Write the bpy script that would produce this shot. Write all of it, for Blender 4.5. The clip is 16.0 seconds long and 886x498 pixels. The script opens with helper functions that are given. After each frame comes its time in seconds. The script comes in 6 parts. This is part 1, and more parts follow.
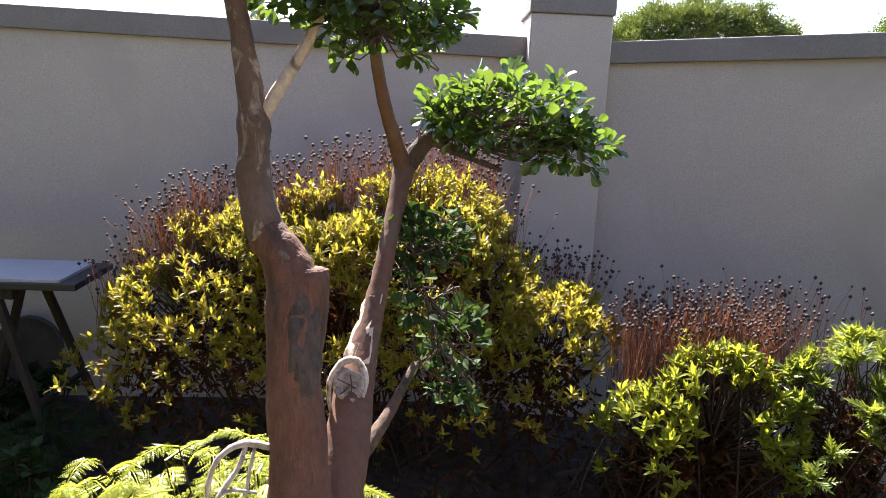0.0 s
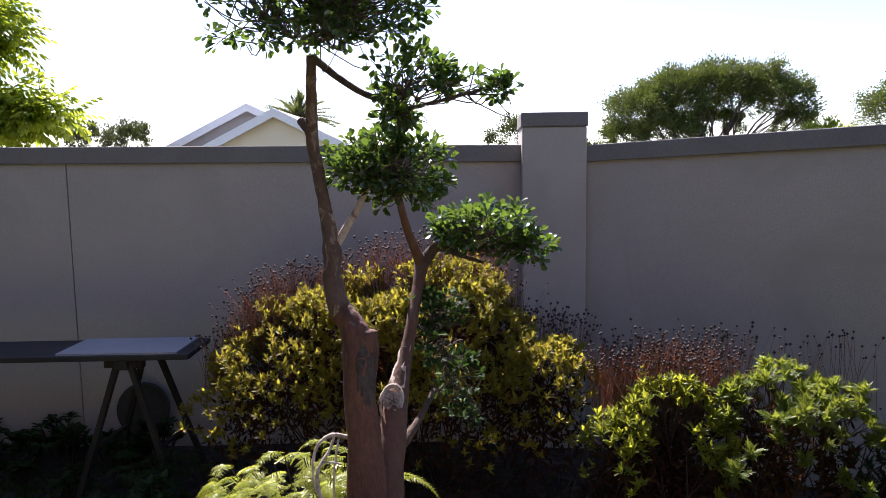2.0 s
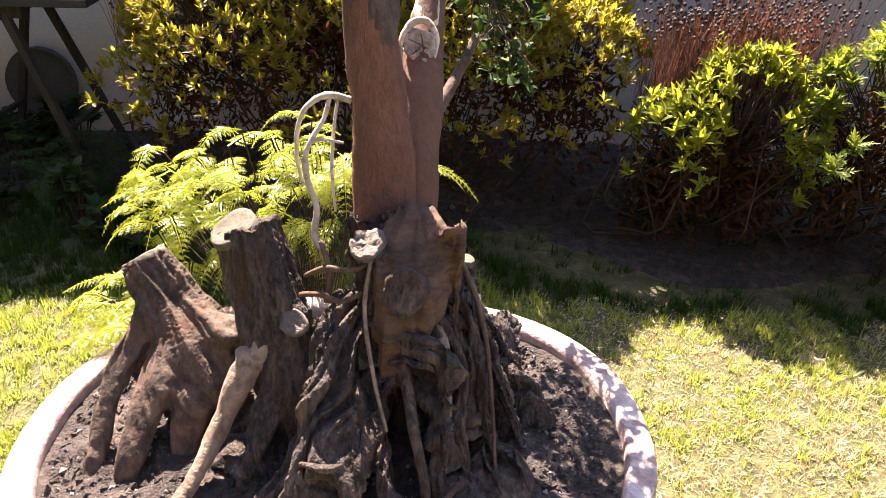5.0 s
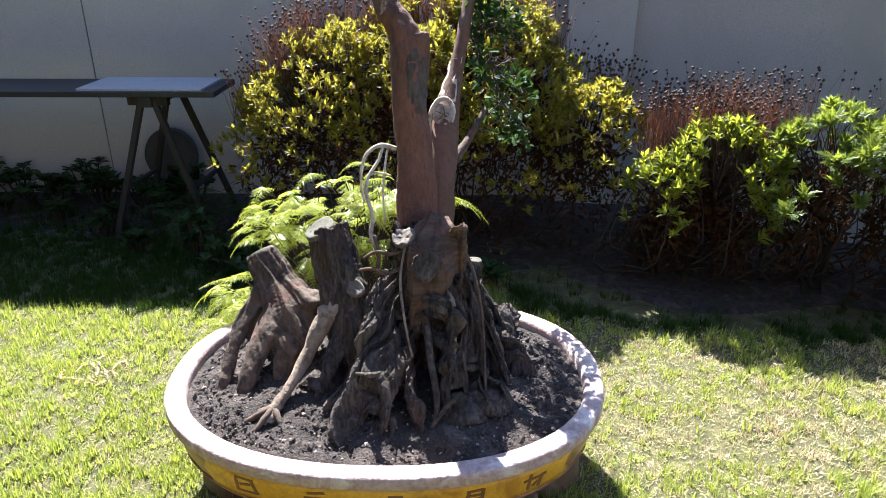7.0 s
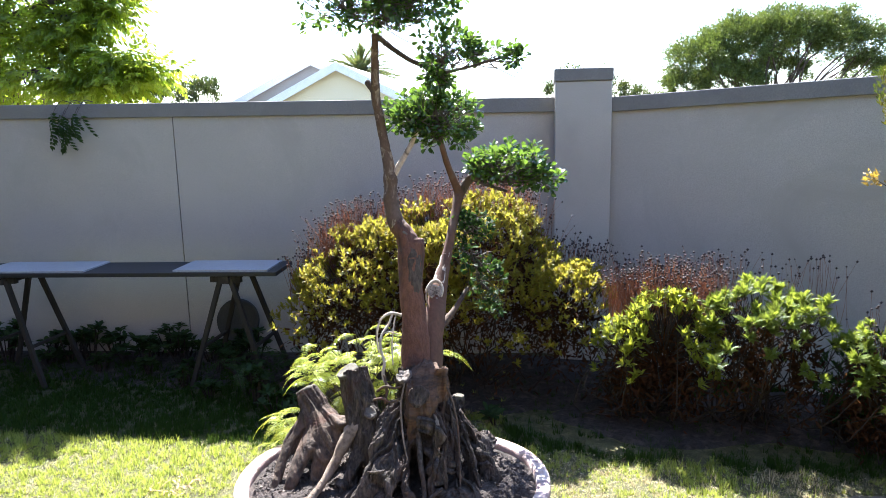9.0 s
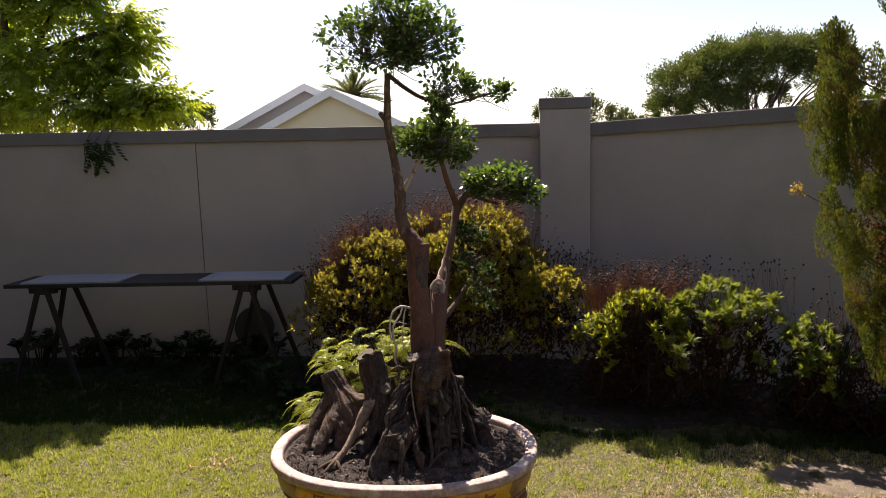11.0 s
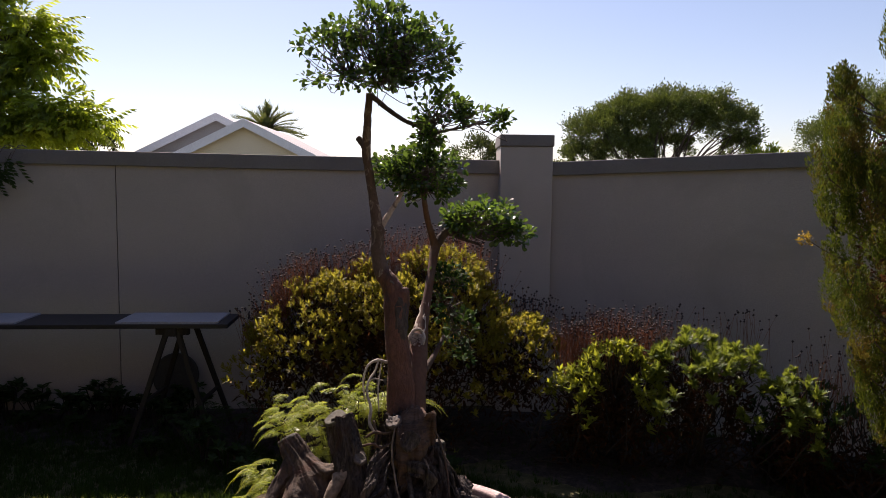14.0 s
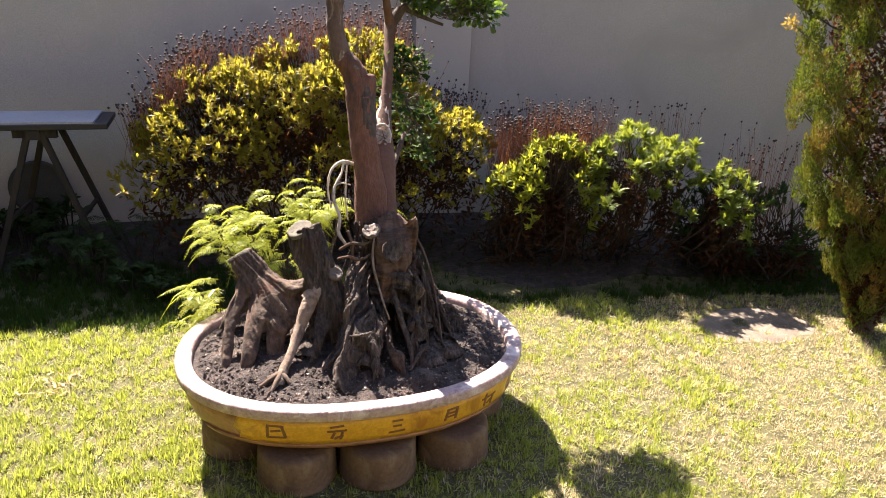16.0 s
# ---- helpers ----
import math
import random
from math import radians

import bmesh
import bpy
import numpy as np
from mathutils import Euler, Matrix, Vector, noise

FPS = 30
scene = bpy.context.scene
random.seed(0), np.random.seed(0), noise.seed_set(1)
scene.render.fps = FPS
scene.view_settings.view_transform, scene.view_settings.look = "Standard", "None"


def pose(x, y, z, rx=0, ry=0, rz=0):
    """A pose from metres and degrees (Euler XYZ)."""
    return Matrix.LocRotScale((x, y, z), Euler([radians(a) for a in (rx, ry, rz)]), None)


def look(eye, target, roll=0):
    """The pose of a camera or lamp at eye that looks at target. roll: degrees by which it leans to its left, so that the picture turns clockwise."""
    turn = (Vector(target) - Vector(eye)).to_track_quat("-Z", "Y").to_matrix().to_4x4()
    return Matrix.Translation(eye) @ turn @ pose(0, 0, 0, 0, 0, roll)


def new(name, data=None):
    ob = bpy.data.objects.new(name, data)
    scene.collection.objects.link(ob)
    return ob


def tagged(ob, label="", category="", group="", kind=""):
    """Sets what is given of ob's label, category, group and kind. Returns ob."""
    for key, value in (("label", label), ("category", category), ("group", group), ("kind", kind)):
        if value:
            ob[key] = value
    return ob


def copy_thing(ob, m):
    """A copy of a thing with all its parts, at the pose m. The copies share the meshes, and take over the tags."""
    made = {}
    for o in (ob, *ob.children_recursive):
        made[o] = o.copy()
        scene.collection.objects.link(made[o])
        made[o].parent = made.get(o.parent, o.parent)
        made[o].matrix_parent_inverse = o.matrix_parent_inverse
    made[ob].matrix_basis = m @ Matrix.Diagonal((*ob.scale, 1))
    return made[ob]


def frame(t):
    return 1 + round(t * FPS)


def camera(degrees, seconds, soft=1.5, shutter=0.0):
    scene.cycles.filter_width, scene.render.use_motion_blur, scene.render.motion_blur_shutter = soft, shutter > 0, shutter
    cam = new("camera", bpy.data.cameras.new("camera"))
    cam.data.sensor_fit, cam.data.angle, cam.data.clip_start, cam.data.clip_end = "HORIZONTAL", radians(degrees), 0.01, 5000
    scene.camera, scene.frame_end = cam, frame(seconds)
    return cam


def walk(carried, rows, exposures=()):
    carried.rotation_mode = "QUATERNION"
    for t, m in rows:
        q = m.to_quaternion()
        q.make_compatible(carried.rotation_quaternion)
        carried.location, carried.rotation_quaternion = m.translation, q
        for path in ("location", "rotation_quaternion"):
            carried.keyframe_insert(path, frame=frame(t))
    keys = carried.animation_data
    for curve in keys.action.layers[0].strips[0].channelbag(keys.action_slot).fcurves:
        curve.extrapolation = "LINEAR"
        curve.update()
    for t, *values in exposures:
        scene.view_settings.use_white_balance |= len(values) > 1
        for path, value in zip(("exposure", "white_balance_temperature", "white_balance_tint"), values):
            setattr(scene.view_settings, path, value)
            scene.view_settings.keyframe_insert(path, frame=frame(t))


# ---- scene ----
cam = camera(65.1, 16.0, 0.7)
PATH = [
    (0, (0.213, 0.134, 1.646), (0.231, 2.094, 1.25), 2.7),
    (0.5, (0.225, -0.171, 1.718), (0.222, 1.783, 1.291), -2.8),
    (1, (0.197, -0.358, 1.785), (0.265, 1.588, 1.325), -1.2),
    (1.5, (0.292, -0.599, 1.811), (0.247, 1.386, 1.572), -0.6),
    (2, (0.338, -0.79, 1.841), (0.238, 1.196, 1.627), -0.8),
    (2.5, (0.304, -0.928, 1.838), (0.173, 1.06, 1.658), -2.2),
    (3, (0.253, -0.936, 1.861), (0.151, 1.053, 1.675), -1.4),
    (3.5, (0.256, -0.686, 1.796), (0.182, 1.302, 1.592), -1.7),
    (4, (0.272, -0.479, 1.7), (0.12, 1.49, 1.381), -1.4),
    (4.5, (0.116, -0.185, 1.592), (0.033, 1.650, 0.837), -0.5),
    (5, (0.048, 0.03, 1.44), (0.123, 1.758, 0.434), 2.4),
    (5.2, (0.035, 0.074, 1.406), (0.110, 1.780, 0.351), 3.5),
    (7.3, (0.228, -0.91, 1.575), (0.073, 0.945, 0.844), 0.3),
    (7.5, (0.243, -1.051, 1.535), (0.1, 0.823, 0.85), 1.4),
    (8, (0.38, -1.27, 1.621), (0.207, 0.649, 1.087), 1.3),
    (8.5, (0.502, -1.422, 1.781), (0.249, 0.511, 1.334), 0.2),
    (8.7, (0.508, -1.481, 1.818), (0.235, 0.465, 1.447), -0.8),
    (10.8, (0.551, -2.110, 1.822), (0.283, -0.150, 1.530), -1.8),
    (11, (0.537, -2.163, 1.82), (0.289, -0.198, 1.539), -1.5),
    (11.5, (0.492, -2.277, 1.822), (0.297, -0.309, 1.528), -0.8),
    (12, (0.493, -2.3, 1.82), (0.302, -0.322, 1.594), -0.7),
    (12.5, (0.489, -2.249, 1.788), (0.319, -0.268, 1.57), -0.1),
    (13, (0.484, -2.043, 1.793), (0.258, -0.066, 1.594), 0.4),
    (13.5, (0.385, -1.885, 1.795), (0.187, 0.096, 1.6), 1.4),
    (14, (0.132, -1.755, 1.793), (0.151, 0.237, 1.621), 0.7),
    (14.5, (-0.079, -1.615, 1.75), (0.065, 0.358, 1.457), 1.8),
    (15, (-0.26, -1.427, 1.687), (-0.077, 0.512, 1.23), 1.0),
    (15.5, (-0.423, -1.31, 1.638), (-0.034, 0.538, 0.982), 2.1),
    (16, (-0.388, -1.303, 1.67), (0.076, 0.508, 0.961), 2.7),
]
EXPOSURE = [(0, 2.68, 6500, 20), (0.5, 3.57, 6450, 19), (1, 3.69, 6400, 18), (1.5, 2.87, 6400, 21), (2.5, 1.02, 5900, 29), (3.5, 0.90, 6150, 27), (4, 1.02, 6350, 24), (4.5, 2.46, 7050, 24), (5, 2.95, 7200, 24), (5.2, 2.93, 7100, 24),
            (7.3, 2.54, 5600, 8), (7.5, 2.55, 5550, 7), (8.0, 2.75, 5550, 8), (8.5, 2.97, 5350, 9), (8.7, 2.95, 5450, 10), (10.8, 1.37, 7300, 22), (11, 1.27, 7300, 22), (12.5, 0.92, 6950, 23), (14, 0.82, 6750, 27), (14.5, 1.0, 6850, 25), (15, 1.66, 7000, 24), (16, 2.6, 6900, 21)]
walk(cam, [(t, look(eye, target, roll)) for t, eye, target, roll in PATH], EXPOSURE)

# ---- world and sun ----
SUN_TO = Vector((-0.28, 0.785, 1.0)).normalized()
world = bpy.data.worlds.new("sky")
scene.world = world
world.use_nodes = True
wt = world.node_tree
sky = wt.nodes.new("ShaderNodeTexSky")
sky.sky_type = "NISHITA"
sky.sun_disc = False
sky.sun_elevation = math.asin(SUN_TO.z)
sky.sun_rotation = math.atan2(SUN_TO.x, SUN_TO.y)
sky.dust_density = 0.6
sky.ozone_density = 1.0
sky.air_density = 1.0
background = wt.nodes["Background"]
background.inputs["Strength"].default_value = 0.076
wt.links.new(sky.outputs[0], background.inputs[0])
sun_data = bpy.data.lights.new("sun", "SUN")
sun_data.energy, sun_data.angle, sun_data.color = 5.0, radians(0.53), (1.0, 0.93, 0.80)
sun = new("sun", sun_data)
sun.matrix_world = look((0, 0, 0), -SUN_TO)
sun.location = (-3, 11, 12)


# ---- materials ----
def shader(name):
    m = bpy.data.materials.new(name)
    m.use_nodes = True
    t = m.node_tree
    return m, t, t.nodes["Principled BSDF"]


def ramp(t, fac, stops):
    r = t.nodes.new("ShaderNodeValToRGB")
    e = r.color_ramp.elements
    while len(e) < len(stops):
        e.new(0.5)
    for k, (p, c) in zip(e, stops):
        k.position, k.color = p, (*c, 1)
    t.links.new(fac, r.inputs[0])
    return r.outputs[0]


def noise_at(t, scale, detail=4.0, rough=0.55, stretch=(1, 1, 1), warp=0.0):
    c = t.nodes.new("ShaderNodeTexCoord")
    mp = t.nodes.new("ShaderNodeMapping")
    mp.inputs["Scale"].default_value = stretch
    n = t.nodes.new("ShaderNodeTexNoise")
    n.inputs["Scale"].default_value, n.inputs["Detail"].default_value, n.inputs["Roughness"].default_value = scale, detail, rough
    n.inputs["Distortion"].default_value = warp
    t.links.new(c.outputs["Object"], mp.inputs[0])
    t.links.new(mp.outputs[0], n.inputs["Vector"])
    return n.outputs[0]


def mixed(t, fac, a, b, mode="MIX"):
    m = t.nodes.new("ShaderNodeMix")
    m.data_type, m.blend_type = "RGBA", mode
    for v, i in ((fac, 0), (a, 6), (b, 7)):
        if isinstance(v, (int, float)):
            m.inputs[i].default_value = v
        elif isinstance(v, tuple):
            m.inputs[i].default_value = (*v, 1)
        else:
            t.links.new(v, m.inputs[i])
    return m.outputs[2]


def bump(t, p, height, strength, distance):
    b = t.nodes.new("ShaderNodeBump")
    b.inputs["Strength"].default_value, b.inputs["Distance"].default_value = strength, distance
    t.links.new(height, b.inputs["Height"])
    t.links.new(b.outputs[0], p.inputs["Normal"])


def surface(name, low, high, scale=6.0, grain=80.0, rough=0.85, bumps=0.4, depth=0.004, stretch=(1, 1, 1), stain=None, stain_scale=1.3, metal=0.0, spread=(0.35, 0.65)):
    """A two-scale surface: broad blotches, fine grain with relief, and an optional stain colour."""
    m, t, p = shader(name)
    broad = noise_at(t, scale, 5, 0.6, stretch, 0.4)
    fine = noise_at(t, grain, 4, 0.6, stretch)
    col = ramp(t, broad, [(spread[0], low), (spread[1], high)])
    col = mixed(t, 0.35, col, ramp(t, fine, [(0.3, tuple(0.55 * c for c in low)), (0.7, tuple(min(1, 1.3 * c) for c in high))]))
    if stain:
        col = mixed(t, ramp(t, noise_at(t, stain_scale, 6, 0.65, stretch, 1.0), [(0.52, (0, 0, 0)), (0.66, (1, 1, 1))]), col, stain)
    t.links.new(col, p.inputs["Base Color"])
    p.inputs["Roughness"].default_value, p.inputs["Metallic"].default_value = rough, metal
    bump(t, p, fine, bumps, depth)
    return m


def leafy(name, stops, glow, through_share=0.45, rough=0.4, per_object=False, gloss=0.5, patch_colour=None, patch_scale=5.0):
    """Leaves: colour by leaf, light coming through."""
    m, t, p = shader(name)
    if per_object:
        rnd = t.nodes.new("ShaderNodeObjectInfo").outputs["Random"]
    else:
        rnd = t.nodes.new("ShaderNodeNewGeometry").outputs["Random Per Island"]
    k = len(stops)
    col = ramp(t, rnd, [(i / max(1, k - 1), c) for i, c in enumerate(stops)])
    col = mixed(t, 0.3, col, mixed(t, noise_at(t, 160, 2), (0.5, 0.5, 0.5), (1.0, 1.0, 1.0)), "MULTIPLY")
    if patch_colour:
        col = mixed(t, ramp(t, noise_at(t, patch_scale, 3, 0.6, (1, 1, 1), 0.5), [(0.48, (0, 0, 0)), (0.64, (0.85, 0.85, 0.85))]), col, patch_colour)
    t.links.new(col, p.inputs["Base Color"])
    p.inputs["Roughness"].default_value = rough
    p.inputs["Specular IOR Level"].default_value = gloss
    tr = t.nodes.new("ShaderNodeBsdfTranslucent")
    t.links.new(mixed(t, 0.6, col, glow), tr.inputs[0])
    mx = t.nodes.new("ShaderNodeMixShader")
    mx.inputs[0].default_value = through_share
    t.links.new(p.outputs[0], mx.inputs[1])
    t.links.new(tr.outputs[0], mx.inputs[2])
    t.links.new(mx.outputs[0], t.nodes["Material Output"].inputs[0])
    return m


PLASTER = surface("plaster", (0.42, 0.388, 0.346), (0.47, 0.435, 0.392), 1.6, 140, 0.9, 0.25, 0.002, stain=(0.39, 0.36, 0.32), stain_scale=0.9)
COPING = surface("coping_paint", (0.19, 0.18, 0.17), (0.225, 0.215, 0.205), 3, 120, 0.85, 0.3, 0.002, stain=(0.18, 0.165, 0.16))
LAWN = surface("lawn_soil", (0.03, 0.032, 0.012), (0.11, 0.10, 0.038), 14, 150, 0.95, 0.8, 0.012, stain=(0.15, 0.125, 0.06), stain_scale=17)
GRASS = leafy("grass_blade", [(0.04, 0.075, 0.01), (0.16, 0.23, 0.03), (0.30, 0.34, 0.06), (0.48, 0.48, 0.13), (0.21, 0.29, 0.04)], (0.60, 0.66, 0.09), 0.4, 0.55)
# dark grass colour that stands in for the wall's shade on the lawn
SHADE_GRASS = leafy("shade_blade", [(0.012, 0.028, 0.006), (0.03, 0.06, 0.012), (0.042, 0.075, 0.014), (0.015, 0.032, 0.007)], (0.14, 0.22, 0.03), 0.2, 0.8, gloss=0.05)
STRAW_GRASS = leafy("straw_blade", [(0.10, 0.078, 0.04), (0.36, 0.275, 0.16), (0.56, 0.45, 0.28), (0.70, 0.60, 0.42), (0.28, 0.27, 0.08)], (0.64, 0.53, 0.30), 0.3, 0.6)
SOIL = surface("potting_soil", (0.012, 0.009, 0.008), (0.068, 0.052, 0.047), 26, 140, 0.95, 1.0, 0.016, stain=(0.11, 0.082, 0.07), stain_scale=9)
SAND = surface("bare_sand", (0.07, 0.055, 0.040), (0.19, 0.155, 0.122), 6, 110, 0.95, 0.7, 0.008, stain=(0.2, 0.15, 0.1), stain_scale=4)
GRIT = surface("pale_grit", (0.12, 0.095, 0.08), (0.30, 0.25, 0.21), 30, 120, 0.9, 0.5, 0.002)
BARK_RED = surface("red_brown_bark", (0.085, 0.034, 0.022), (0.17, 0.075, 0.048), 11, 80, 0.8, 0.9, 0.012, (1, 1, 0.4), stain=(0.052, 0.028, 0.022), stain_scale=9)
BARK_GREY = surface("weathered_stump", (0.008, 0.006, 0.005), (0.15, 0.115, 0.097), 34, 95, 0.9, 1.0, 0.02, (1, 1, 0.2), stain=(0.05, 0.025, 0.016), stain_scale=5, spread=(0.48, 0.72))
BARK_STUMP = surface("reddish_stump_bark", (0.014, 0.009, 0.007), (0.135, 0.092, 0.066), 24, 85, 0.9, 0.7, 0.006, (1, 1, 0.35), stain=(0.085, 0.042, 0.028), stain_scale=8, spread=(0.40, 0.66))
BARK_BURL = surface("ringed_burl_bark", (0.016, 0.011, 0.008), (0.13, 0.066, 0.036), 16, 80, 0.85, 0.8, 0.008, (0.35, 0.35, 1.6), stain=(0.07, 0.045, 0.035), stain_scale=10, spread=(0.38, 0.68))
BARK_DARK = surface("dark_bark", (0.035, 0.025, 0.022), (0.11, 0.085, 0.07), 18, 80, 0.9, 1.0, 0.01, (1, 1, 0.5))
WOOD_TAN = surface("tan_root", (0.10, 0.068, 0.048), (0.28, 0.215, 0.165), 18, 70, 0.85, 0.8, 0.01, stain=(0.08, 0.055, 0.04), stain_scale=16)
WOOD_PALE = surface("pale_dead_wood", (0.33, 0.28, 0.235), (0.54, 0.47, 0.40), 14, 60, 0.85, 0.7, 0.006, stain=(0.12, 0.085, 0.065), stain_scale=26)
BRANCH_SPOTTED = surface("spotted_branch", (0.36, 0.28, 0.235), (0.50, 0.42, 0.36), 14, 60, 0.85, 0.7, 0.006, stain=(0.05, 0.032, 0.026), stain_scale=15)
STEM_MOTTLED = surface("mottled_stem", (0.075, 0.036, 0.024), (0.13, 0.066, 0.044), 8, 70, 0.85, 0.5, 0.005, (1, 1, 0.5), stain=(0.12, 0.082, 0.062), stain_scale=9)
CUT_WOOD = surface("sawn_wood", (0.045, 0.041, 0.03), (0.105, 0.095, 0.07), 25, 120, 0.9, 0.6, 0.004, stain=(0.12, 0.1, 0.085), stain_scale=14)
STEM_LICHEN = surface("lichened_stem", (0.07, 0.042, 0.032), (0.13, 0.085, 0.065), 14, 80, 0.85, 0.7, 0.006, (1, 1, 0.6), stain=(0.33, 0.27, 0.22), stain_scale=20)
WOUND = surface("bleached_wound", (0.05, 0.04, 0.033), (0.19, 0.16, 0.138), 30, 120, 0.85, 0.9, 0.006, stain=(0.10, 0.07, 0.055), stain_scale=24)
WOUND_PALE = surface("pale_pruning_wound", (0.17, 0.145, 0.125), (0.46, 0.41, 0.37), 30, 120, 0.8, 0.9, 0.006, stain=(0.12, 0.09, 0.07), stain_scale=26)
TWIG = surface("twig_bark", (0.014, 0.010, 0.008), (0.045, 0.030, 0.022), 20, 90, 0.9, 0.5, 0.003)
RIM = surface("weathered_glaze", (0.27, 0.175, 0.165), (0.45, 0.34, 0.32), 22, 90, 0.7, 0.7, 0.006, stain=(0.56, 0.48, 0.45), stain_scale=11)
POT_BROWN = surface("brown_glaze", (0.20, 0.085, 0.04), (0.33, 0.16, 0.08), 6, 60, 0.4, 0.25, 0.003, stain=(0.14, 0.055, 0.03), stain_scale=5)
POT_YELLOW = surface("ochre_glaze", (0.50, 0.25, 0.02), (0.64, 0.35, 0.03), 7, 90, 0.4, 0.2, 0.002, stain=(0.34, 0.14, 0.02), stain_scale=7)
INK = surface("brown_ink", (0.13, 0.055, 0.02), (0.19, 0.08, 0.03), 20, 150, 0.6, 0.1, 0.001)
CLAY = surface("old_clay_pot", (0.085, 0.05, 0.028), (0.165, 0.10, 0.056), 7, 70, 0.85, 0.4, 0.004, stain=(0.19, 0.14, 0.085), stain_scale=6)
BLACK_BOARD = surface("black_board", (0.010, 0.010, 0.013), (0.02, 0.02, 0.025), 5, 90, 0.6, 0.2, 0.002)
GREY_BOARD = surface("grey_board", (0.30, 0.31, 0.35), (0.39, 0.40, 0.44), 3, 90, 0.32, 0.15, 0.001)
TIMBER = surface("old_timber", (0.012, 0.010, 0.008), (0.032, 0.025, 0.020), 10, 70, 0.85, 0.5, 0.004, (1, 1, 0.2))
DARK_PLASTIC = surface("dark_plastic", (0.018, 0.018, 0.016), (0.04, 0.038, 0.032), 8, 90, 0.7, 0.3, 0.003)
LEAF_BONSAI = leafy("bonsai_leaf", [(0.018, 0.042, 0.016), (0.026, 0.058, 0.020), (0.040, 0.082, 0.024), (0.02, 0.048, 0.017), (0.085, 0.155, 0.030)], (0.30, 0.50, 0.05), 0.24, 0.2, gloss=0.8)
# bonsai leaf again, darker and duller to hold the shade behind the stem
LEAF_SHADE = leafy("shaded_bonsai_leaf", [(0.010, 0.024, 0.010), (0.016, 0.036, 0.013), (0.026, 0.055, 0.018), (0.06, 0.11, 0.024)], (0.14, 0.26, 0.04), 0.16, 0.65, gloss=0.1)
LEAF_SINGLE = leafy("bonsai_leaf_single", [(0.018, 0.042, 0.016), (0.026, 0.060, 0.020), (0.045, 0.092, 0.024), (0.02, 0.048, 0.017), (0.12, 0.21, 0.032)], (0.34, 0.55, 0.05), 0.25, 0.2, True, 0.8)
LEAF_GOLD = leafy("golden_shrub_leaf", [(0.055, 0.062, 0.012), (0.17, 0.17, 0.02), (0.29, 0.26, 0.03), (0.09, 0.095, 0.014), (0.20, 0.10, 0.026), (0.13, 0.14, 0.018)], (0.66, 0.59, 0.06), 0.46, 0.5, gloss=0.25)
LEAF_LIME = leafy("lime_shrub_leaf", [(0.04, 0.065, 0.01), (0.11, 0.15, 0.02), (0.20, 0.24, 0.032), (0.075, 0.105, 0.016)], (0.70, 0.72, 0.055), 0.48, 0.45, gloss=0.3)
LEAF_GREEN = leafy("lobed_shrub_leaf", [(0.035, 0.065, 0.012), (0.09, 0.145, 0.022), (0.17, 0.22, 0.04), (0.065, 0.095, 0.018)], (0.50, 0.58, 0.06), 0.38, 0.45, gloss=0.3)
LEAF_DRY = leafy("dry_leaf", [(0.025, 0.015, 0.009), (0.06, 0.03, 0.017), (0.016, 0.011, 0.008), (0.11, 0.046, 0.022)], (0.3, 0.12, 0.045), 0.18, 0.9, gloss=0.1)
# dark leaf colour with the wall's shade in it, shared by several plants
LEAF_DEEP = leafy("shaded_leaf", [(0.010, 0.022, 0.006), (0.02, 0.042, 0.010), (0.035, 0.062, 0.015)], (0.14, 0.26, 0.04), 0.25, 0.6, gloss=0.2)
LEAF_FERN = leafy("fern_leaf", [(0.10, 0.15, 0.016), (0.24, 0.31, 0.035), (0.40, 0.44, 0.07), (0.16, 0.23, 0.025)], (0.78, 0.82, 0.07), 0.45, 0.32, gloss=0.6)
LEAF_CYPRESS = leafy("cypress_leaf", [(0.022, 0.042, 0.008), (0.05, 0.088, 0.013), (0.09, 0.13, 0.018), (0.035, 0.06, 0.01), (0.13, 0.15, 0.022)], (0.36, 0.44, 0.04), 0.17, 0.7, gloss=0.2, patch_colour=(0.20, 0.10, 0.03), patch_scale=5.0)
LEAF_RUST = leafy("rusty_spray", [(0.20, 0.11, 0.02), (0.34, 0.22, 0.03), (0.26, 0.20, 0.03)], (0.6, 0.42, 0.05), 0.35, 0.6)
LEAF_PINNATE = leafy("pinnate_leaf", [(0.02, 0.045, 0.008), (0.05, 0.10, 0.014), (0.20, 0.31, 0.035), (0.03, 0.065, 0.010), (0.13, 0.22, 0.025)], (0.72, 0.84, 0.05), 0.56, 0.3, gloss=0.7)
LEAF_FAR = leafy("far_tree_leaf", [(0.022, 0.04, 0.01), (0.055, 0.09, 0.018), (0.11, 0.145, 0.028), (0.035, 0.06, 0.012)], (0.30, 0.38, 0.05), 0.2, 0.4)
LEAF_DARK = leafy("dark_bush_leaf", [(0.018, 0.032, 0.008), (0.035, 0.055, 0.012), (0.06, 0.08, 0.018)], (0.18, 0.22, 0.03), 0.2, 0.5)
# for the added unseen walls, dark so they bounce little light
BLOCKER_DARK = surface("dark_blocker", (0.06, 0.045, 0.04), (0.11, 0.085, 0.07), 4, 60, 0.9, 0.5, 0.004)
LEAF_PALM = leafy("palm_leaf", [(0.05, 0.08, 0.02), (0.09, 0.12, 0.03), (0.2, 0.15, 0.05)], (0.25, 0.3, 0.06), 0.25, 0.4)
